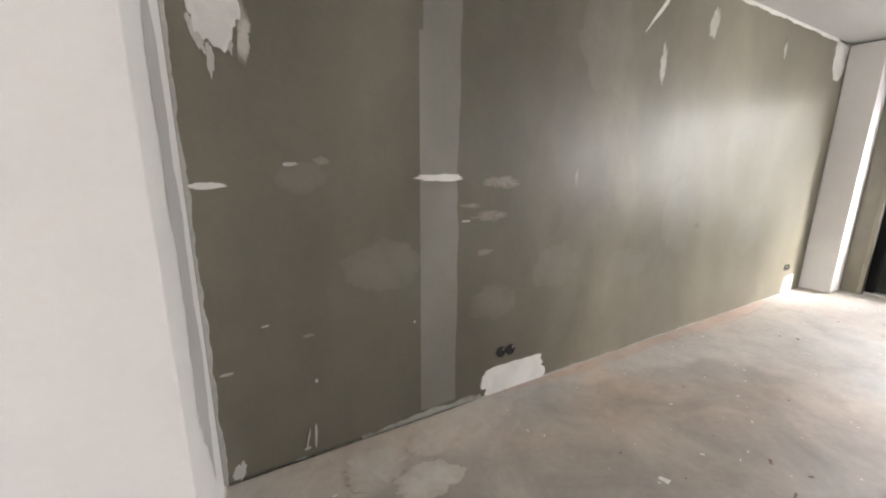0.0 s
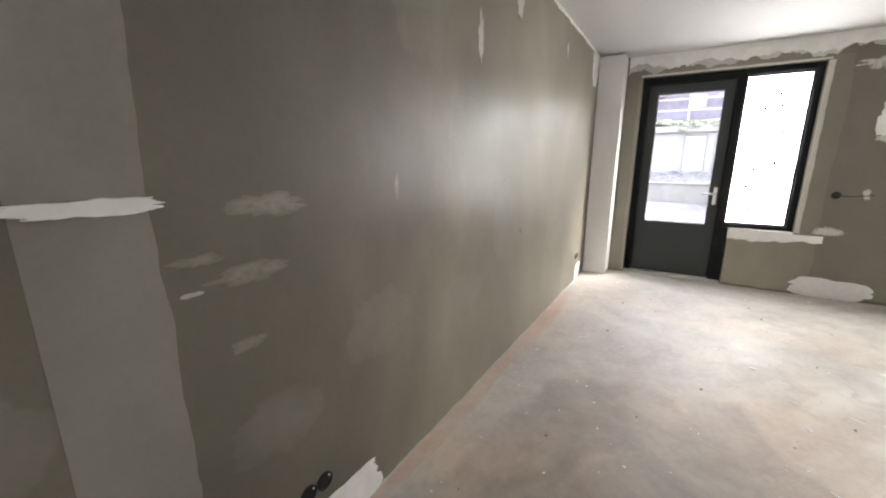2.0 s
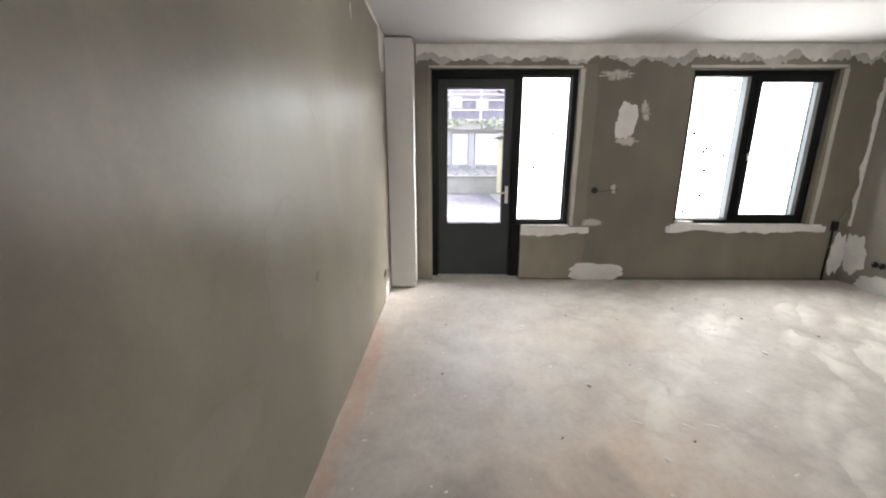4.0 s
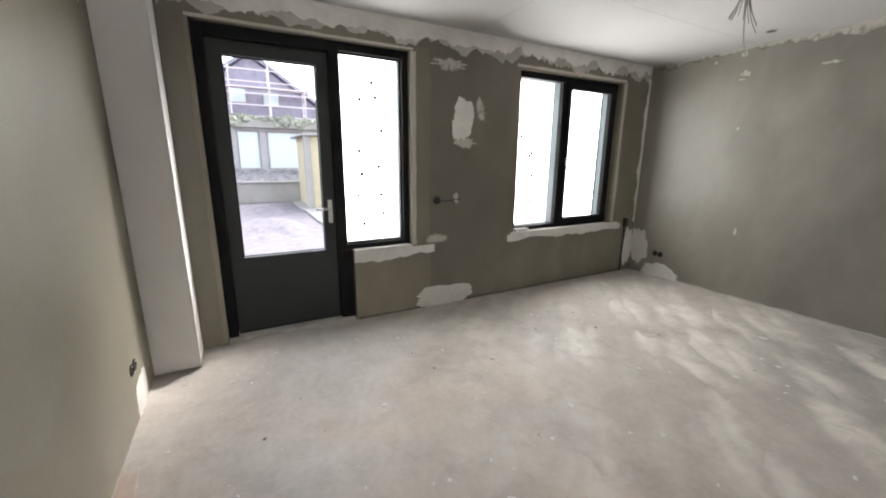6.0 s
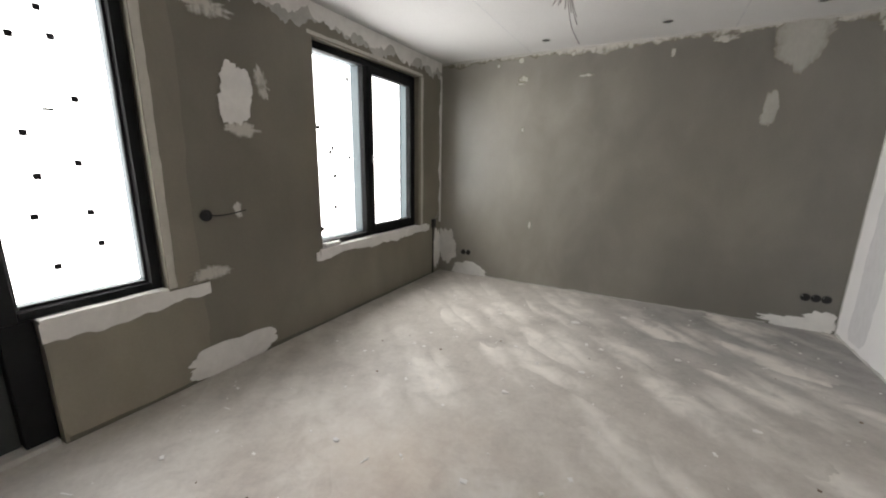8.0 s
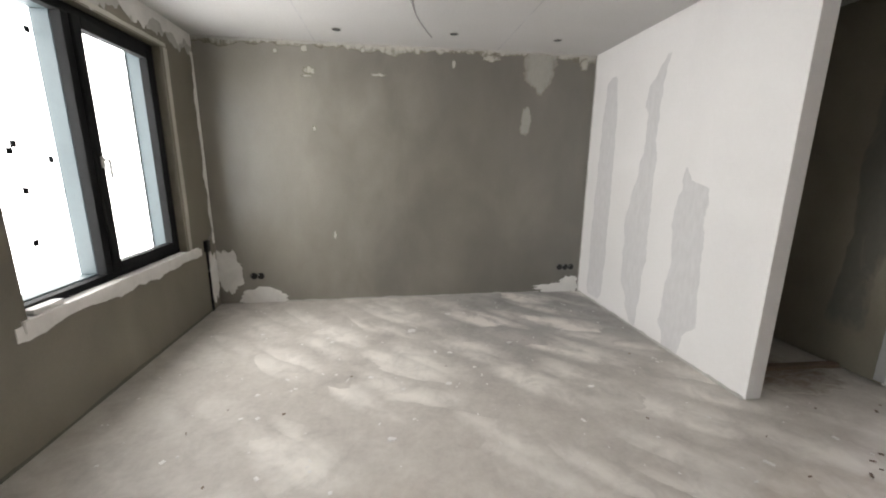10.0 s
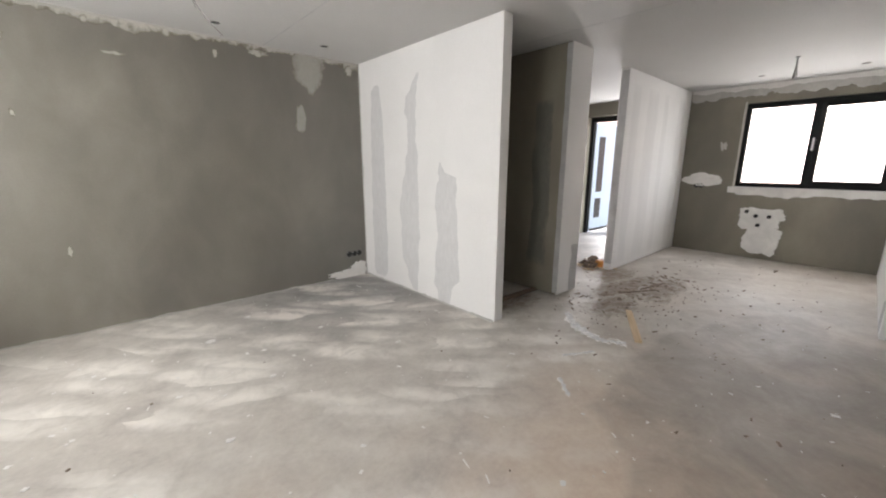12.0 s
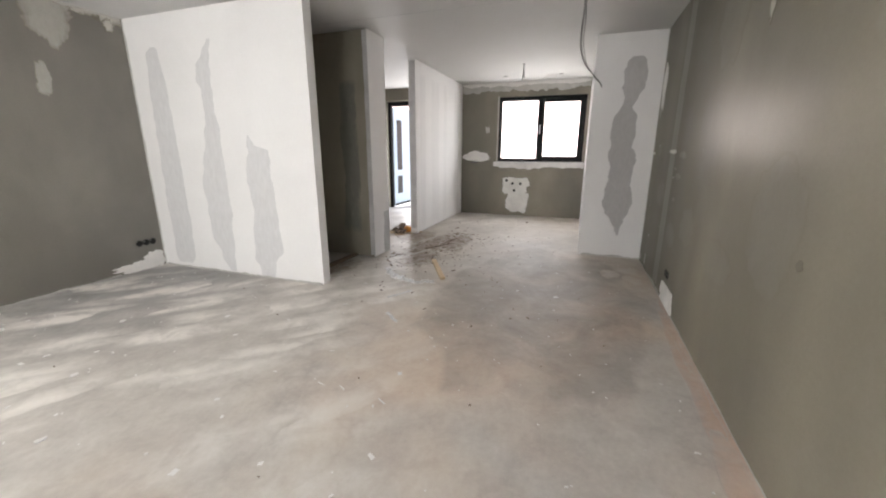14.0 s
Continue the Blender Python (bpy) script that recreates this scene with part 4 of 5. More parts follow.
conduit = tagged(empty("wall_conduit", (6.15, -3.345, 0)), "black cable box with a conduit down to the floor", "conduit")
part("box", boxed((6.120, -3.375, 0.610), (6.158, -3.315, 0.720), 0.005), BLACK, conduit)
part("pipe", tube([(6.146, -3.345, 0.62), (6.147, -3.348, 0.4), (6.146, -3.343, 0.2), (6.147, -3.345, 0.002)], 0.011), BLACK, conduit, smooth=True)
part("wire", tube([(6.13, -3.36, 0.71), (6.11, -3.38, 0.76), (6.10, -3.395, 0.80), (6.105, -3.41, 0.83)], 0.005), GREY_CABLE, conduit, smooth=True)


def downlight_hole(x, y, label):
    top = tagged(part("downlight_hole", disc(bmesh.new(), (x, y, H - 0.002), 0.043, 0.006, "z", 28, 0.036), DULL_GYPSUM), label, "downlight hole", "downlight holes")
    # no real hole: a flat black disc paints its darkness
    part("dark_disc", disc(bmesh.new(), (x, y, H - 0.001), 0.037, 0.003, "z", 28), BLACK, top)
    return top


for x, y in ((4.80, -3.185), (3.77, -3.13), (2.79, -3.14)):
    downlight_hole(x, y, "open round downlight hole near the grey wall")
for x, y in ((-2.15, -0.405), (-2.2, 0.55)):
    downlight_hole(x, y, "open round downlight hole in the kitchen ceiling")


def hanging_wires(x, y, drop, count, spread, label, long=None, thick=0.003):
    rng = random.Random(int(x * 100 + 7))
    top = tagged(empty("hanging_wires", (x, y, H)), label, "wires")
    part("collar", disc(bmesh.new(), (x, y, H - 0.004), 0.022, 0.012, "z", 20), GREY_CABLE, top)
    for i in range(count):
        a, r, d = rng.uniform(0, 6.28), rng.uniform(0.3, 1) * spread, drop * rng.uniform(0.7, 1)
        dx, dy = r * math.cos(a), r * math.sin(a)
        part("wire", tube([(x, y, H), (x + dx * 0.15, y + dy * 0.15, H - d * 0.4), (x + dx * 0.5, y + dy * 0.5, H - d * 0.75), (x + dx, y + dy, H - d)], thick, 6), GREY_CABLE, top, smooth=True)
    if long:
        part("wire", tube([(x, y, H), *long], 0.0035, 6), GREY_CABLE, top, "long loose wire", True)
    return top


hanging_wires(4.27, -1.60, 0.40, 9, 0.09, "bundle of loose grey ceiling wires", [(4.26, -1.6, 2.35), (4.22, -1.55, 2.18), (4.15, -1.46, 2.05)])
hanging_wires(-1.25, 0.045, 0.26, 5, 0.03, "short grey cable bundle hanging from the kitchen ceiling", None, 0.006)
cable = tagged(empty("ceiling_cable", (1.5, 0.92, H)), "grey cable sagging from the ceiling to the pier", "cable")
part("ceiling_box", disc(bmesh.new(), (1.5, 0.915, H - 0.004), 0.04, 0.012, "z", 24), BLACK, cable, "round black ceiling box")
part("sheath", tube([(1.5, 0.915, 2.6), (1.42, 0.92, 2.46), (1.15, 0.905, 2.26), (0.9, 0.95, 2.14), (0.55, 1.05, 2.075), (0.25, 1.12, 2.05), (0.012, 1.15, 2.04)], 0.008), GREY_CABLE, cable, smooth=True)
part("wire", tube([(1.5, 0.918, 2.6), (1.40, 0.935, 2.42), (1.18, 0.93, 2.25), (0.92, 0.97, 2.12)], 0.004), GREY_CABLE, cable, smooth=True)

# ---------------------------------------------------------------- things on the floor
def splinter(bm, x, y, z, length, width, high, yaw, rng):
    made = boxed((-length / 2, -width / 2, 0), (length / 2, width / 2, high), 0.0)
    for v in made.verts:
        v.co += Vector((rng.uniform(-0.15, 0.15) * length, rng.uniform(-0.2, 0.2) * width, 0))
    turned(made, pose(x, y, z, rng.uniform(-4, 4), rng.uniform(-3, 3), yaw))
    data = bpy.data.meshes.new("piece")
    made.to_mesh(data)
    made.free()
    bm.from_mesh(data)
    bpy.data.meshes.remove(data)


def plank(name, a, b, width, high, mat, label, z=0.0):
    d = Vector(b) - Vector(a)
    bm = boxed((-d.length / 2, -width / 2, 0), (d.length / 2, width / 2, high), 0.003)
    ob = part(name, bm, mat)
    ob.matrix_basis = pose((a[0] + b[0]) / 2, (a[1] + b[1]) / 2, z, 0, 0, math.degrees(math.atan2(d.y, d.x)))
    return tagged(ob, label, "wood")


plank("wooden_batten", (0.97, -0.60), (1.60, -0.26), 0.055, 0.024, PINE, "short pale pine batten lying on the dirty floor")
plank("wooden_lath", (0.46, -0.92), (0.05, -0.66), 0.028, 0.010, BROWN_WOOD, "dirty brown lath lying on the floor")
plank("wooden_lath", (0.16, -0.80), (-0.30, -0.70), 0.022, 0.010, BROWN_WOOD, "dirty brown lath lying on the floor")
plank("wooden_lath", (1.0, -1.62), (1.95, -1.66), 0.05, 0.035, BROWN_WOOD, "dark batten lying in the recess")

rng = random.Random(5)
bm = bmesh.new()
for i in range(330):
    x, y = rng.uniform(-0.7, 1.5), -0.75 + 0.35 * rng.gauss(0, 1) * (1 if rng.random() < 0.8 else 2.2)
    if rng.random() < 0.2:
        x, y = rng.uniform(-2.4, 2.6), rng.uniform(-1.2, 0.8)
    if (0.6 < x < 2.3 and y < -1.3) or (x < -0.35 and y < -1.38) or x < -2.6 or y > 0.9:
        continue
    s = rng.uniform(0.004, 0.013) * (2.4 if rng.random() < 0.10 else 1)
    splinter(bm, x, y, 0.0, s * rng.uniform(1, 4.5), s, rng.uniform(0.002, 0.007), rng.uniform(-50, 50), rng)
for i in range(70):                                     # trodden clods and torn bits
    x, y = 0.15 + 0.55 * rng.gauss(0, 1), -0.82 + 0.2 * rng.gauss(0, 1)
    if (0.6 < x < 1.15 and y < -1.28) or (x < -0.35 and y < -1.35) or x < -1.6:
        continue
    s = rng.uniform(0.012, 0.034)
    splinter(bm, x, y, -0.002, s * rng.uniform(1.3, 3.2), s, rng.uniform(0.004, 0.010), rng.gauss(20, 40), rng)
tagged(part("floor_debris", bm, BROWN_WOOD), "scattered brown splinters, sand and dirt on the screed", "debris", "", "stuff")

bm = bmesh.new()
for i in range(330):
    x, y = rng.uniform(0.3, 6.0), rng.uniform(-3.4, 1.65)
    if 2.0 < x < 2.25 and y < -1.3 or (x < 1.2 and y < -1.3) or (x > 5.8 and y > 1.4):
        continue
    s = rng.uniform(0.003, 0.009) * (2.4 if rng.random() < 0.06 else 1)
    splinter(bm, x, y, 0.0, s * rng.uniform(1, 2.6), s, 0.003 + 0.1 * s, rng.uniform(0, 360), rng)
tagged(part("plaster_crumbs", bm, WHITE_GYPSUM), "white crumbs and flakes of plaster on the floor", "crumbs", "", "stuff")

bm = bmesh.new()
for i in range(38):
    x, y = rng.uniform(0.8, 5.6), rng.uniform(-2.6, 1.5)
    s = rng.uniform(0.003, 0.009)
    if x < 2.4 and y < -1.2:
        continue
    splinter(bm, x, y, 0.0, s * 1.8, s, 0.006, rng.uniform(0, 360), rng)
tagged(part("dark_crumbs", bm, BROWN_WOOD), "dark crumbs of dirt on the screed", "crumbs", "", "stuff")

# dirt trodden into the screed, and brick dust along the north wall
GROUND = ("z", 0.002, 1)
DIRT = feathered(screed("trodden_brown_dirt"), (0.225, 0.175, 0.13), 0.52, 9, (1, 1.6, 1), 0.36, 0.95)
PALE_SPILL = feathered(screed("pale_gypsum_dust"), (0.70, 0.68, 0.64), 0.64, 9, (1, 1, 1), 0.25, 0.5)
BRICK_DUST = feathered(screed("orange_brick_dust"), (0.59, 0.36, 0.24), 0.5, 7, (1, 1, 1), 0.5, 0.6)
for i, (u, v, w, h) in enumerate([(0.25, -0.88, 1.7, 0.62), (0.0, -0.62, 1.3, 0.4), (0.95, -0.78, 0.8, 0.5), (-0.2, -1.3, 0.9, 0.5), (1.6, -1.55, 0.8, 0.5)]):
    patch(floor, GROUND, DIRT, u, v, w, h, 200 + i, 0.3, 2, 0.001 + 0.0004 * i, name="dirt_stain")
for i, (u, v, w, h) in enumerate([(3.0, 1.78, 2.0, 0.22), (2.1, 1.78, 1.2, 0.14), (4.1, 1.77, 1.6, 0.26)]):
    patch(floor, GROUND, BRICK_DUST, u, v, w, h, 220 + i, 0.3, 2, 0.001 + 0.0004 * i, name="dust_stain")

edge_strip(floor, GROUND, BRICK_DUST, 1.95, 4.7, 1.789, -0.024, 226, 0.3, 0.9, 0.0026, name="dust_stain")
for i, (u, v, w, h) in enumerate([(0.62, 1.58, 0.30, 0.22), (0.95, 1.62, 0.34, 0.18), (0.80, 1.40, 0.3, 0.2)]):
    patch(floor, GROUND, PALE_SPILL, u, v, w, h, 240 + i, 0.35, 2, 0.0022 + 0.0003 * i, name="pale_stain")
# floor before the pier painted darker, where little light reaches
FLOOR_SHADE = feathered(screed("shaded_brown_screed"), (0.27, 0.24, 0.208), 0.50, 2.2, (1, 1, 1), 0.6, 0.85)
patch(floor, GROUND, FLOOR_SHADE, 1.65, 0.74, 3.3, 1.9, 230, 0.2, 2.2, 0.0005, name="shade_patch")

# loose crumbs and slivers of white plaster
bm = bmesh.new()
for i in range(64):
    x, y = rng.uniform(2.4, 5.9), rng.uniform(-3.4, 0.6)
    if i % 3 == 0:
        splinter(bm, x, y, 0.002, rng.uniform(0.02, 0.06), rng.uniform(0.004, 0.009), 0.002, rng.gauss(60, 40), rng)
    else:
        size = rng.uniform(0.008, 0.024)
        splinter(bm, x, y, 0.002, size * 1.4, size, 0.003, rng.uniform(0, 360), rng)
tagged(part("plaster_crumbs", bm, WHITE_GYPSUM), "loose white plaster crumbs and slivers on the screed", "plaster crumbs", "", "stuff")

# spilt plaster spots, flat on the floor
for x, y, w in ((4.20, -2.623, 0.06), (4.386, -1.249, 0.028), (3.4, -2.3, 0.026), (3.82, -2.98, 0.045), (4.0, -1.75, 0.03), (3.05, -1.6, 0.025), (5.0, -0.4, 0.025)):
    bm = bmesh.new()
    n = 18
    ring = [bm.verts.new((x + w * (0.7 + 0.5 * noise.noise((x * 9, math.cos(6.283 * i / n) * 1.3, math.sin(6.283 * i / n) * 1.3))) * math.cos(6.283 * i / n), y + 0.7 * w * (0.7 + 0.5 * noise.noise((y * 9, math.cos(6.283 * i / n), math.sin(6.283 * i / n)))) * math.sin(6.283 * i / n), -0.006)) for i in range(n)]
    top = [bm.verts.new((v.co.x, v.co.y, 0.005)) for v in ring]
    bm.faces.new(top)
    for i in range(n):
        bm.faces.new((ring[i], ring[(i + 1) % n], top[(i + 1) % n], top[i]))
    tagged(part("plaster_spill", bm, WHITE_GYPSUM), "dried white plaster drip on the screed", "plaster drip", "plaster drips")


def crumpled(name, line, width, mat, label, seed, high=0.05):
    """A strip of thin sheet, crumpled along a line on the floor."""
    bm, pts = bmesh.new(), [Vector((*p, 0)) for p in line]
    rows, n, k = [], 40, 9
    for i in range(n + 1):
        f = i / n * (len(pts) - 1)
        j = min(int(f), len(pts) - 2)
        c = pts[j].lerp(pts[j + 1], f - j)
        d = (pts[j + 1] - pts[j]).normalized()
        side = Vector((-d.y, d.x, 0))
        row = []
        for m in range(k + 1):
            w = (m / k - 0.5) * width * (0.6 + 0.5 * noise.noise((i * 0.3, seed, 0)))
            p = c + side * w
            p.z = 0.006 + high * abs(noise.noise((p.x * 14, p.y * 14, seed))) + 0.3 * high * abs(noise.noise((p.x * 40, p.y * 40, seed)))
            row.append(bm.verts.new(p))
        rows.append(row)
    for a, b in zip(rows, rows[1:]):
        for m in range(k):
            bm.faces.new((a[m], a[m + 1], b[m + 1], b[m]))
    ob = part(name, bm, mat)
    solid = ob.modifiers.new("thickness", "SOLIDIFY")
    solid.thickness = 0.001
    return tagged(ob, label, "plastic wrap")


CLEAR_WRAP = material("clear_plastic_wrap", (0.94, 0.93, 0.92), 0.3)
CLEAR_WRAP.node_tree.nodes["Principled BSDF"].inputs["Alpha"].default_value = 0.68
# near-white, to paint the bright glints along the wrap's folds
FOLD_GLINT = material("wrap_fold_glint", (0.9, 0.89, 0.87), 0.25)


def wrap(line, width, label, seed, high, folds):
    """Clear wrap with pale, crinkled cords that wander over it and paint the glints of its folds."""
    sheet = crumpled("plastic_wrap", line, width, CLEAR_WRAP, label, seed, high)
    pts, n = [Vector(p) for p in line], 7 * (len(line) - 1)
    for k in range(folds):
        edge, start, stop = [], int(n * 0.22 * (k % 3)), n - int(n * 0.28 * (k % 2))
        for i in range(start, stop + 1):
            f = i / n * (len(pts) - 1)
            j = min(int(f), len(pts) - 2)
            c, d = pts[j].lerp(pts[j + 1], f - j), (pts[j + 1] - pts[j]).normalized()
            off = width * (0.85 * noise.noise((i * 0.23, seed + k * 5.3, 1.0)) + 0.35 * noise.noise((i * 0.8, seed + k * 5.3, 8.0)))
            edge.append((c.x - d.y * off, c.y + d.x * off, 0.006 + high * 0.5 * abs(noise.noise((i * 0.6, seed + k, 3.0)))))
        part("glint_cord", tube(edge, 0.0032, 5), FOLD_GLINT, sheet, smooth=True)
    return sheet


wrap([(1.49, -0.97), (1.56, -0.90), (1.62, -0.86), (1.69, -0.75), (1.75, -0.64), (1.80, -0.52), (1.78, -0.42), (1.72, -0.31)], 0.11, "crumpled clear plastic wrap on the floor", 3.0, 0.04, 5)
wrap([(2.26, -0.56), (2.18, -0.52), (2.10, -0.47), (2.02, -0.43)], 0.04, "small torn piece of clear plastic wrap", 7.0, 0.015, 2)
wrap([(2.55, -0.41), (2.60, -0.36), (2.66, -0.30), (2.70, -0.25)], 0.04, "small torn piece of clear plastic wrap", 9.0, 0.015, 2)

# heap of rubbish in the doorway to the hall
bm = bmesh.new()
bmesh.ops.create_icosphere(bm, subdivisions=4, radius=1)
for v in bm.verts:
    v.co *= 1 + 0.35 * noise.noise(v.co * 2.3) + 0.2 * noise.noise(v.co * 6)
    v.co = Vector((v.co.x * 0.22 - 0.52, v.co.y * 0.15 - 1.72, max(v.co.z * 0.11, -0.01)))
heap = tagged(part("rubbish_heap", bm, BROWN_WOOD), "low heap of brown rubble with an orange bag", "rubble")
bm = bmesh.new()
bmesh.ops.create_icosphere(bm, subdivisions=3, radius=1)
for v in bm.verts:
    v.co *= 1 + 0.3 * noise.noise(v.co * 3)
    v.co = Vector((v.co.x * 0.09 - 0.47, v.co.y * 0.08 - 1.60, max(v.co.z * 0.07, -0.01) + 0.035))
part("bag", bm, chalky("orange_bag_plastic", (0.62, 0.26, 0.05), 0.1, 0.4, 12, 0.6), heap, "crumpled orange plastic bag", True)
bm = bmesh.new()
for i in range(50):
    splinter(bm, rng.gauss(-0.5, 0.2), rng.gauss(-1.68, 0.12), rng.uniform(0, 0.04), rng.uniform(0.03, 0.12), rng.uniform(0.01, 0.03), 0.012, rng.uniform(0, 360), rng)
tagged(part("splinters", bm, PINE, heap), "", "", "", "stuff")

# ---------------------------------------------------------------- outside: the garden side
GRAVEL = chalky("lavender_grey_gravel", (0.16, 0.145, 0.165), 0.2, 0.9, 7, 0.8)
PAVING = chalky("pale_concrete_paving", (0.26, 0.25, 0.24), 0.08, 0.85, 3)
CONCRETE = chalky("pale_concrete", (0.32, 0.305, 0.285), 0.08, 0.85, 1.5)
RUBBLE = chalky("dark_rubble", (0.21, 0.203, 0.21), 0.25, 0.9, 5, 1.0)
HOUSE_WALL = chalky("pale_grey_render", (0.35, 0.335, 0.345), 0.08, 0.85, 0.8)
# roof, growth and scaffold: haze in the glass painted in as paler, flatter colour
ROOF = chalky("dark_slate_roof", (0.22, 0.215, 0.27), 0.15, 0.6, 2)
HEDGE = chalky("grey_green_growth", (0.26, 0.27, 0.22), 0.2, 0.9, 2.5, 1.0)
YELLOW = chalky("yellow_brick_render", (0.47, 0.41, 0.28), 0.06, 0.85, 2.5)
PALE_GLASS = material("pale_sky_glass", (0.58, 0.64, 0.67), 0.15)
SCAFFOLD = material("galvanised_scaffold", (0.60, 0.535, 0.57), 0.5, 0.1)
RED_BRICK = chalky("red_brick", (0.42, 0.29, 0.25), 0.12, 0.85, 6)

bm = bmesh.new()
outer = [bm.verts.new(p) for p in ((-300, -300, -0.11), (300, -300, -0.11), (300, 300, -0.11), (-300, 300, -0.11))]
bm.faces.new(outer)
tagged(part("ground", bm, GRAVEL), "pale lavender-grey gravel ground around the houses", "ground", "", "structure")
bm = bmesh.new()
n = 40
rows = [[bm.verts.new((10.0 + 8 * i / n, -0.4 + 6 * j / n, -0.14 + (0.30 * max(0, noise.noise((i * 0.16, j * 0.16, 2.2))) + 0.05 * noise.noise((i * 0.6, j * 0.6, 7)) + 0.03) * min(1, i / 6, j / 6, (n - i) / 6, (n - j) / 6))) for i in range(n + 1)] for j in range(n + 1)]
for a, b in zip(rows, rows[1:]):
    for i in range(n):
        bm.faces.new((a[i], a[i + 1], b[i + 1], b[i]))
tagged(part("gravel_heap", bm, GRAVEL, smooth=True), "uneven heaps of lavender-grey gravel in the yard", "gravel", "", "stuff")
for i in range(9):
    tagged(part("paving_slab", boxed((6.6 + 1.22 * i, -2.7, -0.16), (7.8 + 1.22 * i, -0.62 + 0.02 * (i % 2), -0.06), 0.012), PAVING), "pale concrete paving slab in the yard", "paving slab", "yard slabs")
garden_wall = tagged(part("garden_wall", boxed((18.0, -6.0, -0.2), (18.35, 9.0, 0.56), 0.02), CONCRETE), "low pale concrete garden wall", "garden wall")
part("coping", boxed((17.96, -6.0, 0.563), (18.39, 9.0, 0.63), 0.01), PAVING, garden_wall)
bm = bmesh.new()
rows = [[bm.verts.new((18.3 + 1.8 * i / 14, -6 + 15 * j / 90, 0.5 + 0.5 * i / 14 + 0.16 * noise.noise((i * 0.5, j * 0.45, 1.0)))) for i in range(15)] for j in range(91)]
for a, b in zip(rows, rows[1:]):
    for i in range(14):
        bm.faces.new((a[i], a[i + 1], b[i + 1], b[i]))
tagged(part("rubble_bank", bm, RUBBLE), "bank of dark rubble behind the garden wall", "rubble", "", "stuff")

annex = tagged(empty("garden_annex", (20.0, 0, 0)), "low pale building with large panes and an overgrown flat roof", "building")
part("wall", wall_mesh("x", 20.0, 24.0, (-7.0, 8.0), (-0.2, 2.72), [(0.10, 0.92, 1.0, 2.5), (-1.75, -0.14, 1.0, 2.5)]), HOUSE_WALL, annex)
for y0, y1 in ((0.10, 0.92), (-1.75, -0.14)):
    w = part("window", rails(bmesh.new(), 20.05, 20.12, y0, y1, 1.0, 2.5, 0.06), CONCRETE, annex)
    part("pane", boxed((20.10, y0 + 0.05, 1.05), (20.13, y1 - 0.05, 2.45)), PALE_GLASS, w)
bm = boxed((19.8, -7.2, 2.6), (24.2, 8.2, 2.85))
part("roof", bm, CONCRETE, annex)
bm = bmesh.new()
for i in range(900):
    x, y = rng.uniform(19.75, 21.5), rng.uniform(-7, 8)
    z = 2.84 + 0.42 * abs(noise.noise((x, y * 0.8, 3))) * rng.random() - (0.3 * rng.random() if x < 19.9 else 0)
    splinter(bm, x, y, z, 0.28, 0.16, 0.12, rng.uniform(0, 360), rng)
part("roof_growth", bm, HEDGE, annex, "grey-green plants on the roof edge")

house = tagged(empty("gabled_house", (26.5, 0, 0)), "gabled house with dark roof behind scaffolding", "house")
bm = bmesh.new()
prof = [(-4.6, -0.2), (4.2, -0.2), (4.2, 3.4), (-0.1, 6.55), (-4.6, 3.4)]
ends = [[bm.verts.new((x, y, z)) for y, z in prof] for x in (26.5, 35.0)]
bm.faces.new(ends[0])
bm.faces.new(ends[1])
for i in range(5):
    bm.faces.new((ends[0][i], ends[0][(i + 1) % 5], ends[1][(i + 1) % 5], ends[1][i]))
# gable colour also lifted towards lilac to paint the haze
part("wall", bm, chalky("slate_clad_gable", (0.30, 0.28, 0.345), 0.12, 0.75, 2), house)
for s, y1 in ((-1, -5.1), (1, 4.7)):
    bm = bmesh.new()
    a = [bm.verts.new((x, y, z)) for x, y, z in ((26.1, -0.1, 6.62), (35.3, -0.1, 6.62), (35.3, y1, 3.12), (26.1, y1, 3.12))]
    b = [bm.verts.new((v.co.x, v.co.y, v.co.z + 0.2)) for v in a]
    bm.faces.new(a)
    bm.faces.new(b)
    for i in range(4):
        bm.faces.new((a[i], a[(i + 1) % 4], b[(i + 1) % 4], b[i]))
    part("roof", bm, ROOF, house)
for y0, y1, z0, z1 in ((0.1, 1.0, 4.2, 5.1), (-1.5, -0.6, 4.1, 4.9), (-3.1, -2.3, 2.6, 3.6), (1.6, 2.6, 2.6, 3.8)):
    w = part("window", rails(bmesh.new(), 26.40, 26.52, y0, y1, z0, z1, 0.08), CONCRETE, house)
    part("pane", boxed((26.44, y0 + 0.06, z0 + 0.06), (26.49, y1 - 0.06, z1 - 0.06)), PALE_GLASS, w)

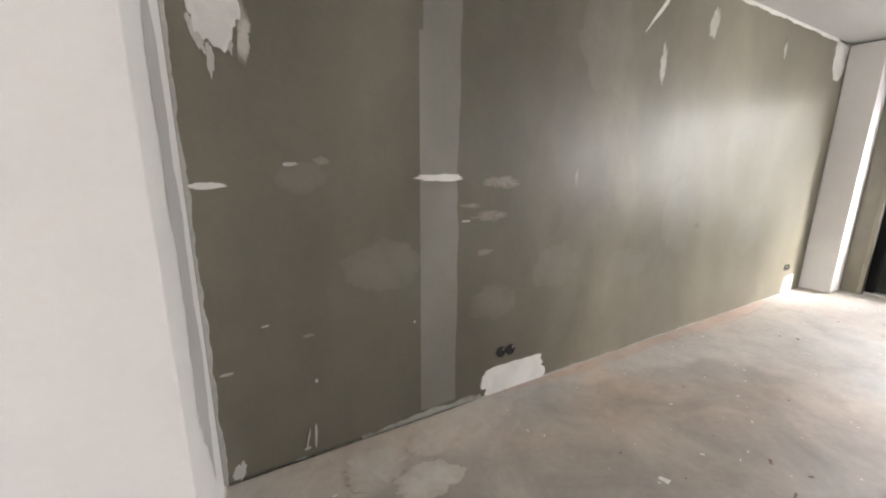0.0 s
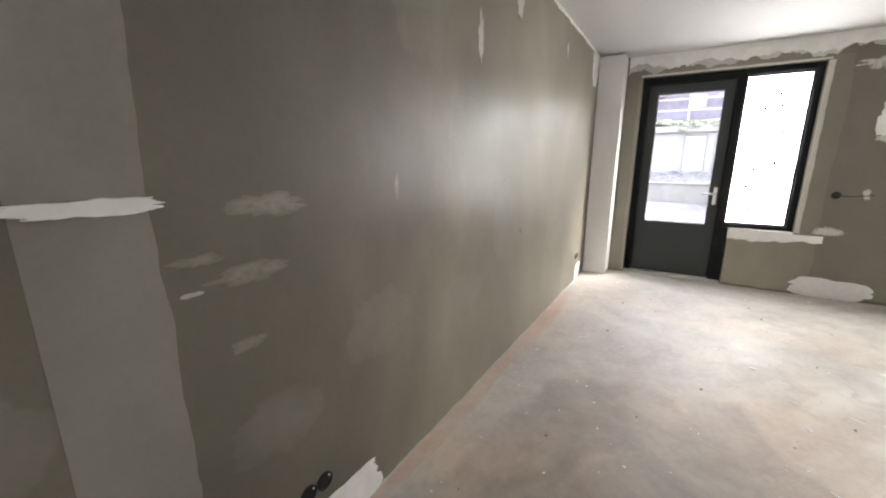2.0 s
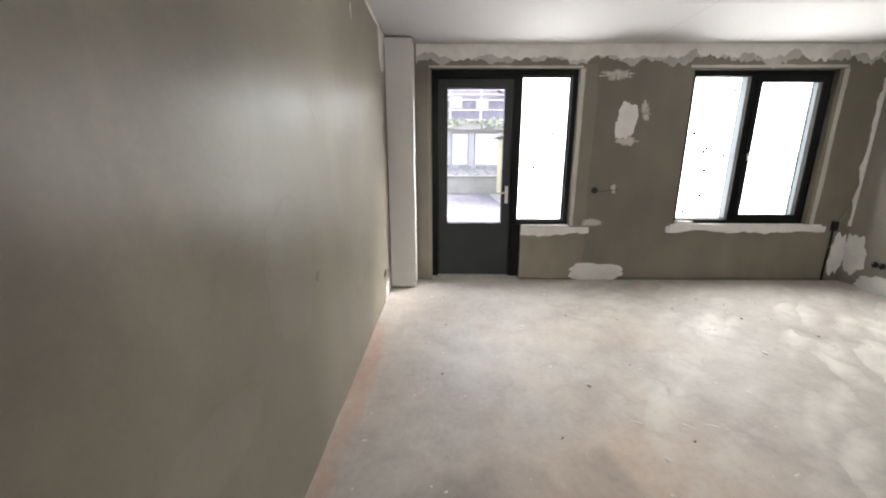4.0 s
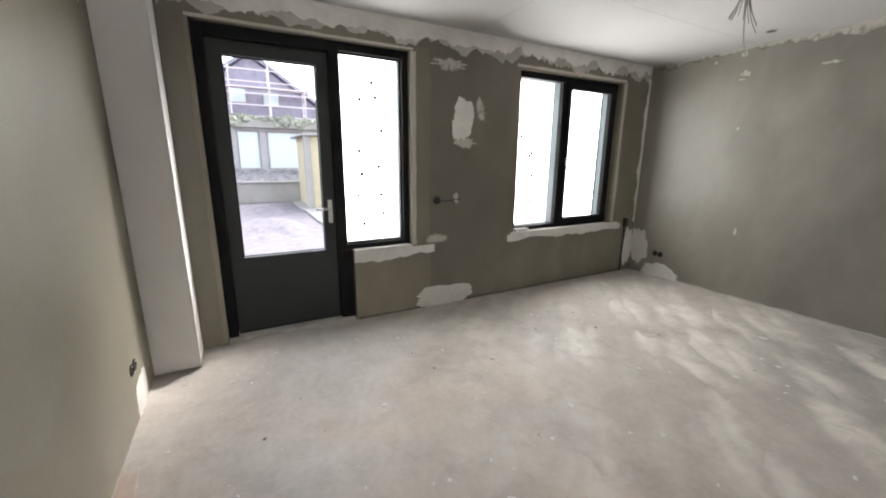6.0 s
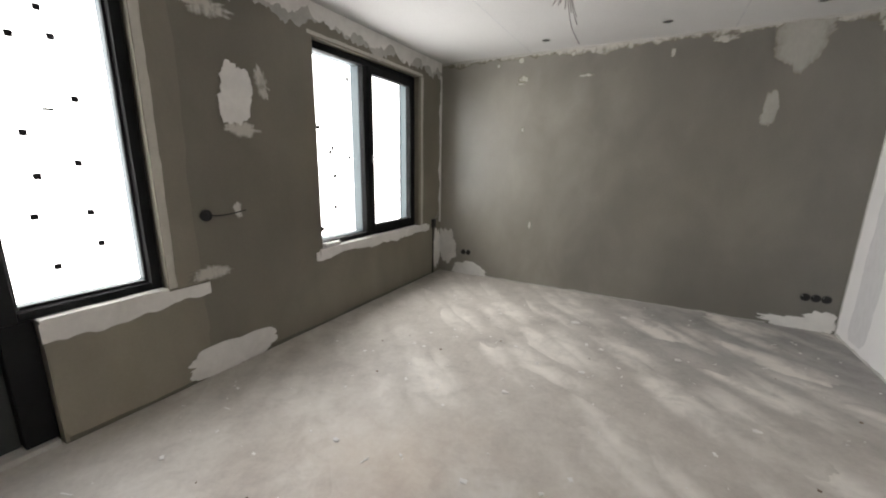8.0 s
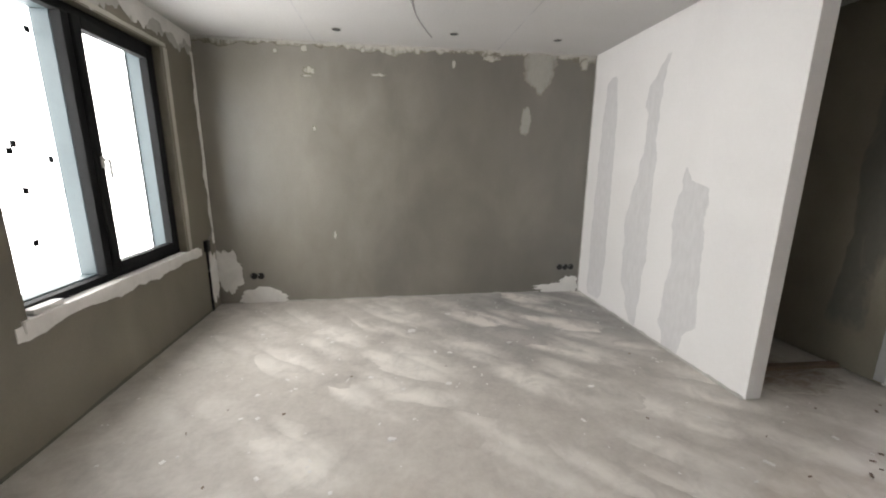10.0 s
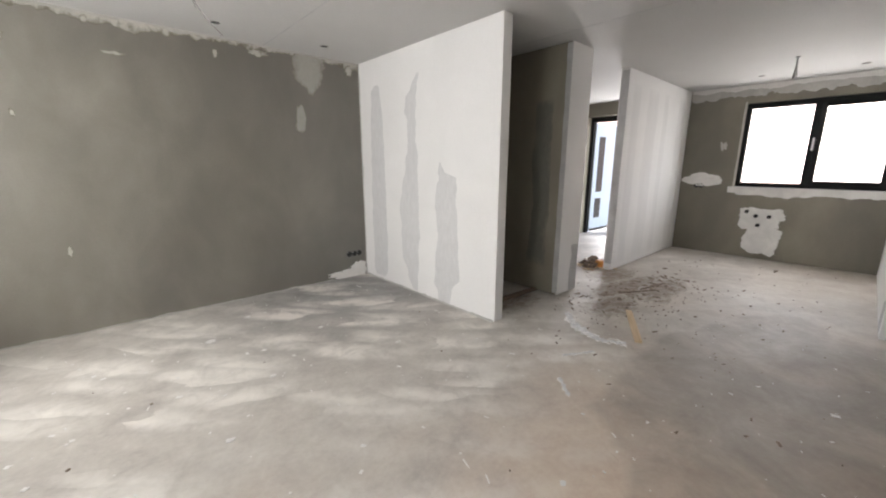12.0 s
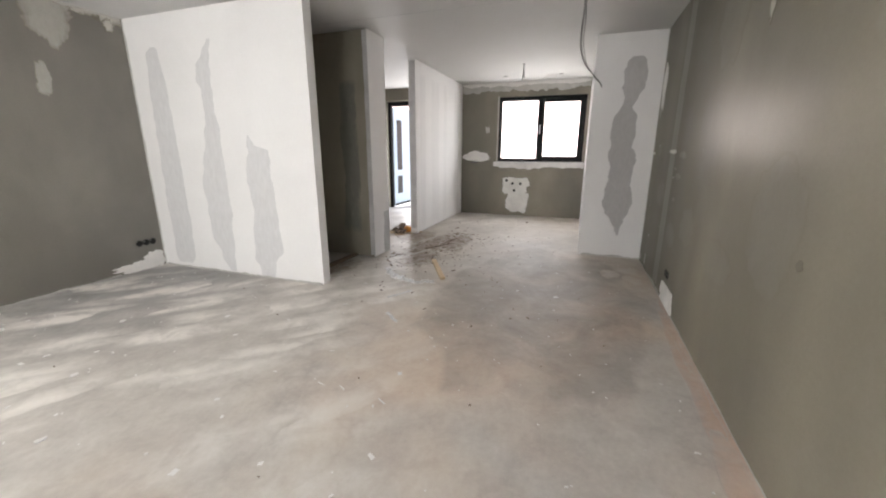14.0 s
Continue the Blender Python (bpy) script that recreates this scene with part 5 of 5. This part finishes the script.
scaffold = tagged(empty("scaffolding", (25.6, 0, 0)), "pale steel tube scaffolding in front of the gable", "scaffolding")
for x in (25.3, 26.0):
    for y in (-4.4, -2.6, -0.9, 0.9, 2.5, 4.2):
        part("pole", boxed((x - 0.03, y - 0.03, -0.1), (x + 0.03, y + 0.03, 6.4 - 0.55 * abs(y + 0.1)), 0.0), SCAFFOLD, scaffold)
for z in (3.0, 3.5, 4.05, 4.6, 5.15, 5.7):
    reach = max(0.8, (6.6 - z) * 1.45)
    part("rail", boxed((25.26, max(-4.6, -reach - 0.1), z - 0.025), (25.32, min(4.4, reach), z + 0.025)), SCAFFOLD, scaffold)
for z in (3.4, 4.9):
    reach = max(0.8, (6.9 - z) * 1.45)
    part("board", boxed((25.3, max(-4.6, -reach), z - 0.03), (26.0, min(4.4, reach), z + 0.03)), SCAFFOLD, scaffold)

shed = tagged(part("yellow_shed", boxed((15.4, -4.0, -0.15), (17.9, -0.95, 2.12), 0.02), YELLOW), "yellow rendered garden shed with a pale corner", "shed")
part("corner_post", boxed((15.34, -0.99, -0.15), (15.52, -0.80, 2.15), 0.01), CONCRETE, shed)
part("roof", boxed((15.25, -4.1, 2.123), (17.95, -0.76, 2.2), 0.01), CONCRETE, shed)

# outside: the street side, glimpsed through the entrance
tagged(part("street_paving", boxed((-14.0, -8.0, -0.2), (-3.12, 4.0, -0.06), 0.01), PAVING), "pale concrete street paving before the entrance", "paving", "", "structure")
street = tagged(empty("street_house", (-16, -6, 0)), "red brick house across the street", "house")
part("wall", wall_mesh("x", -24.0, -16.0, (-22, 10), (-0.2, 6.0), [(-7.6, -6.4, 0.9, 2.4), (-10.4, -9.2, 0.9, 2.4)]), RED_BRICK, street)
part("roof", boxed((-24.4, -22.4, 6.003), (-15.6, 10.4, 6.3), 0.02), ROOF, street)
for y0 in (-7.6, -10.4):
    w = part("window", rails(bmesh.new(), -16.12, -16.02, y0, y0 + 1.2, 0.9, 2.4, 0.08), CONCRETE, street)
    part("pane", boxed((-16.10, y0 + 0.06, 0.96), (-16.06, y0 + 1.14, 2.34)), PALE_GLASS, w)
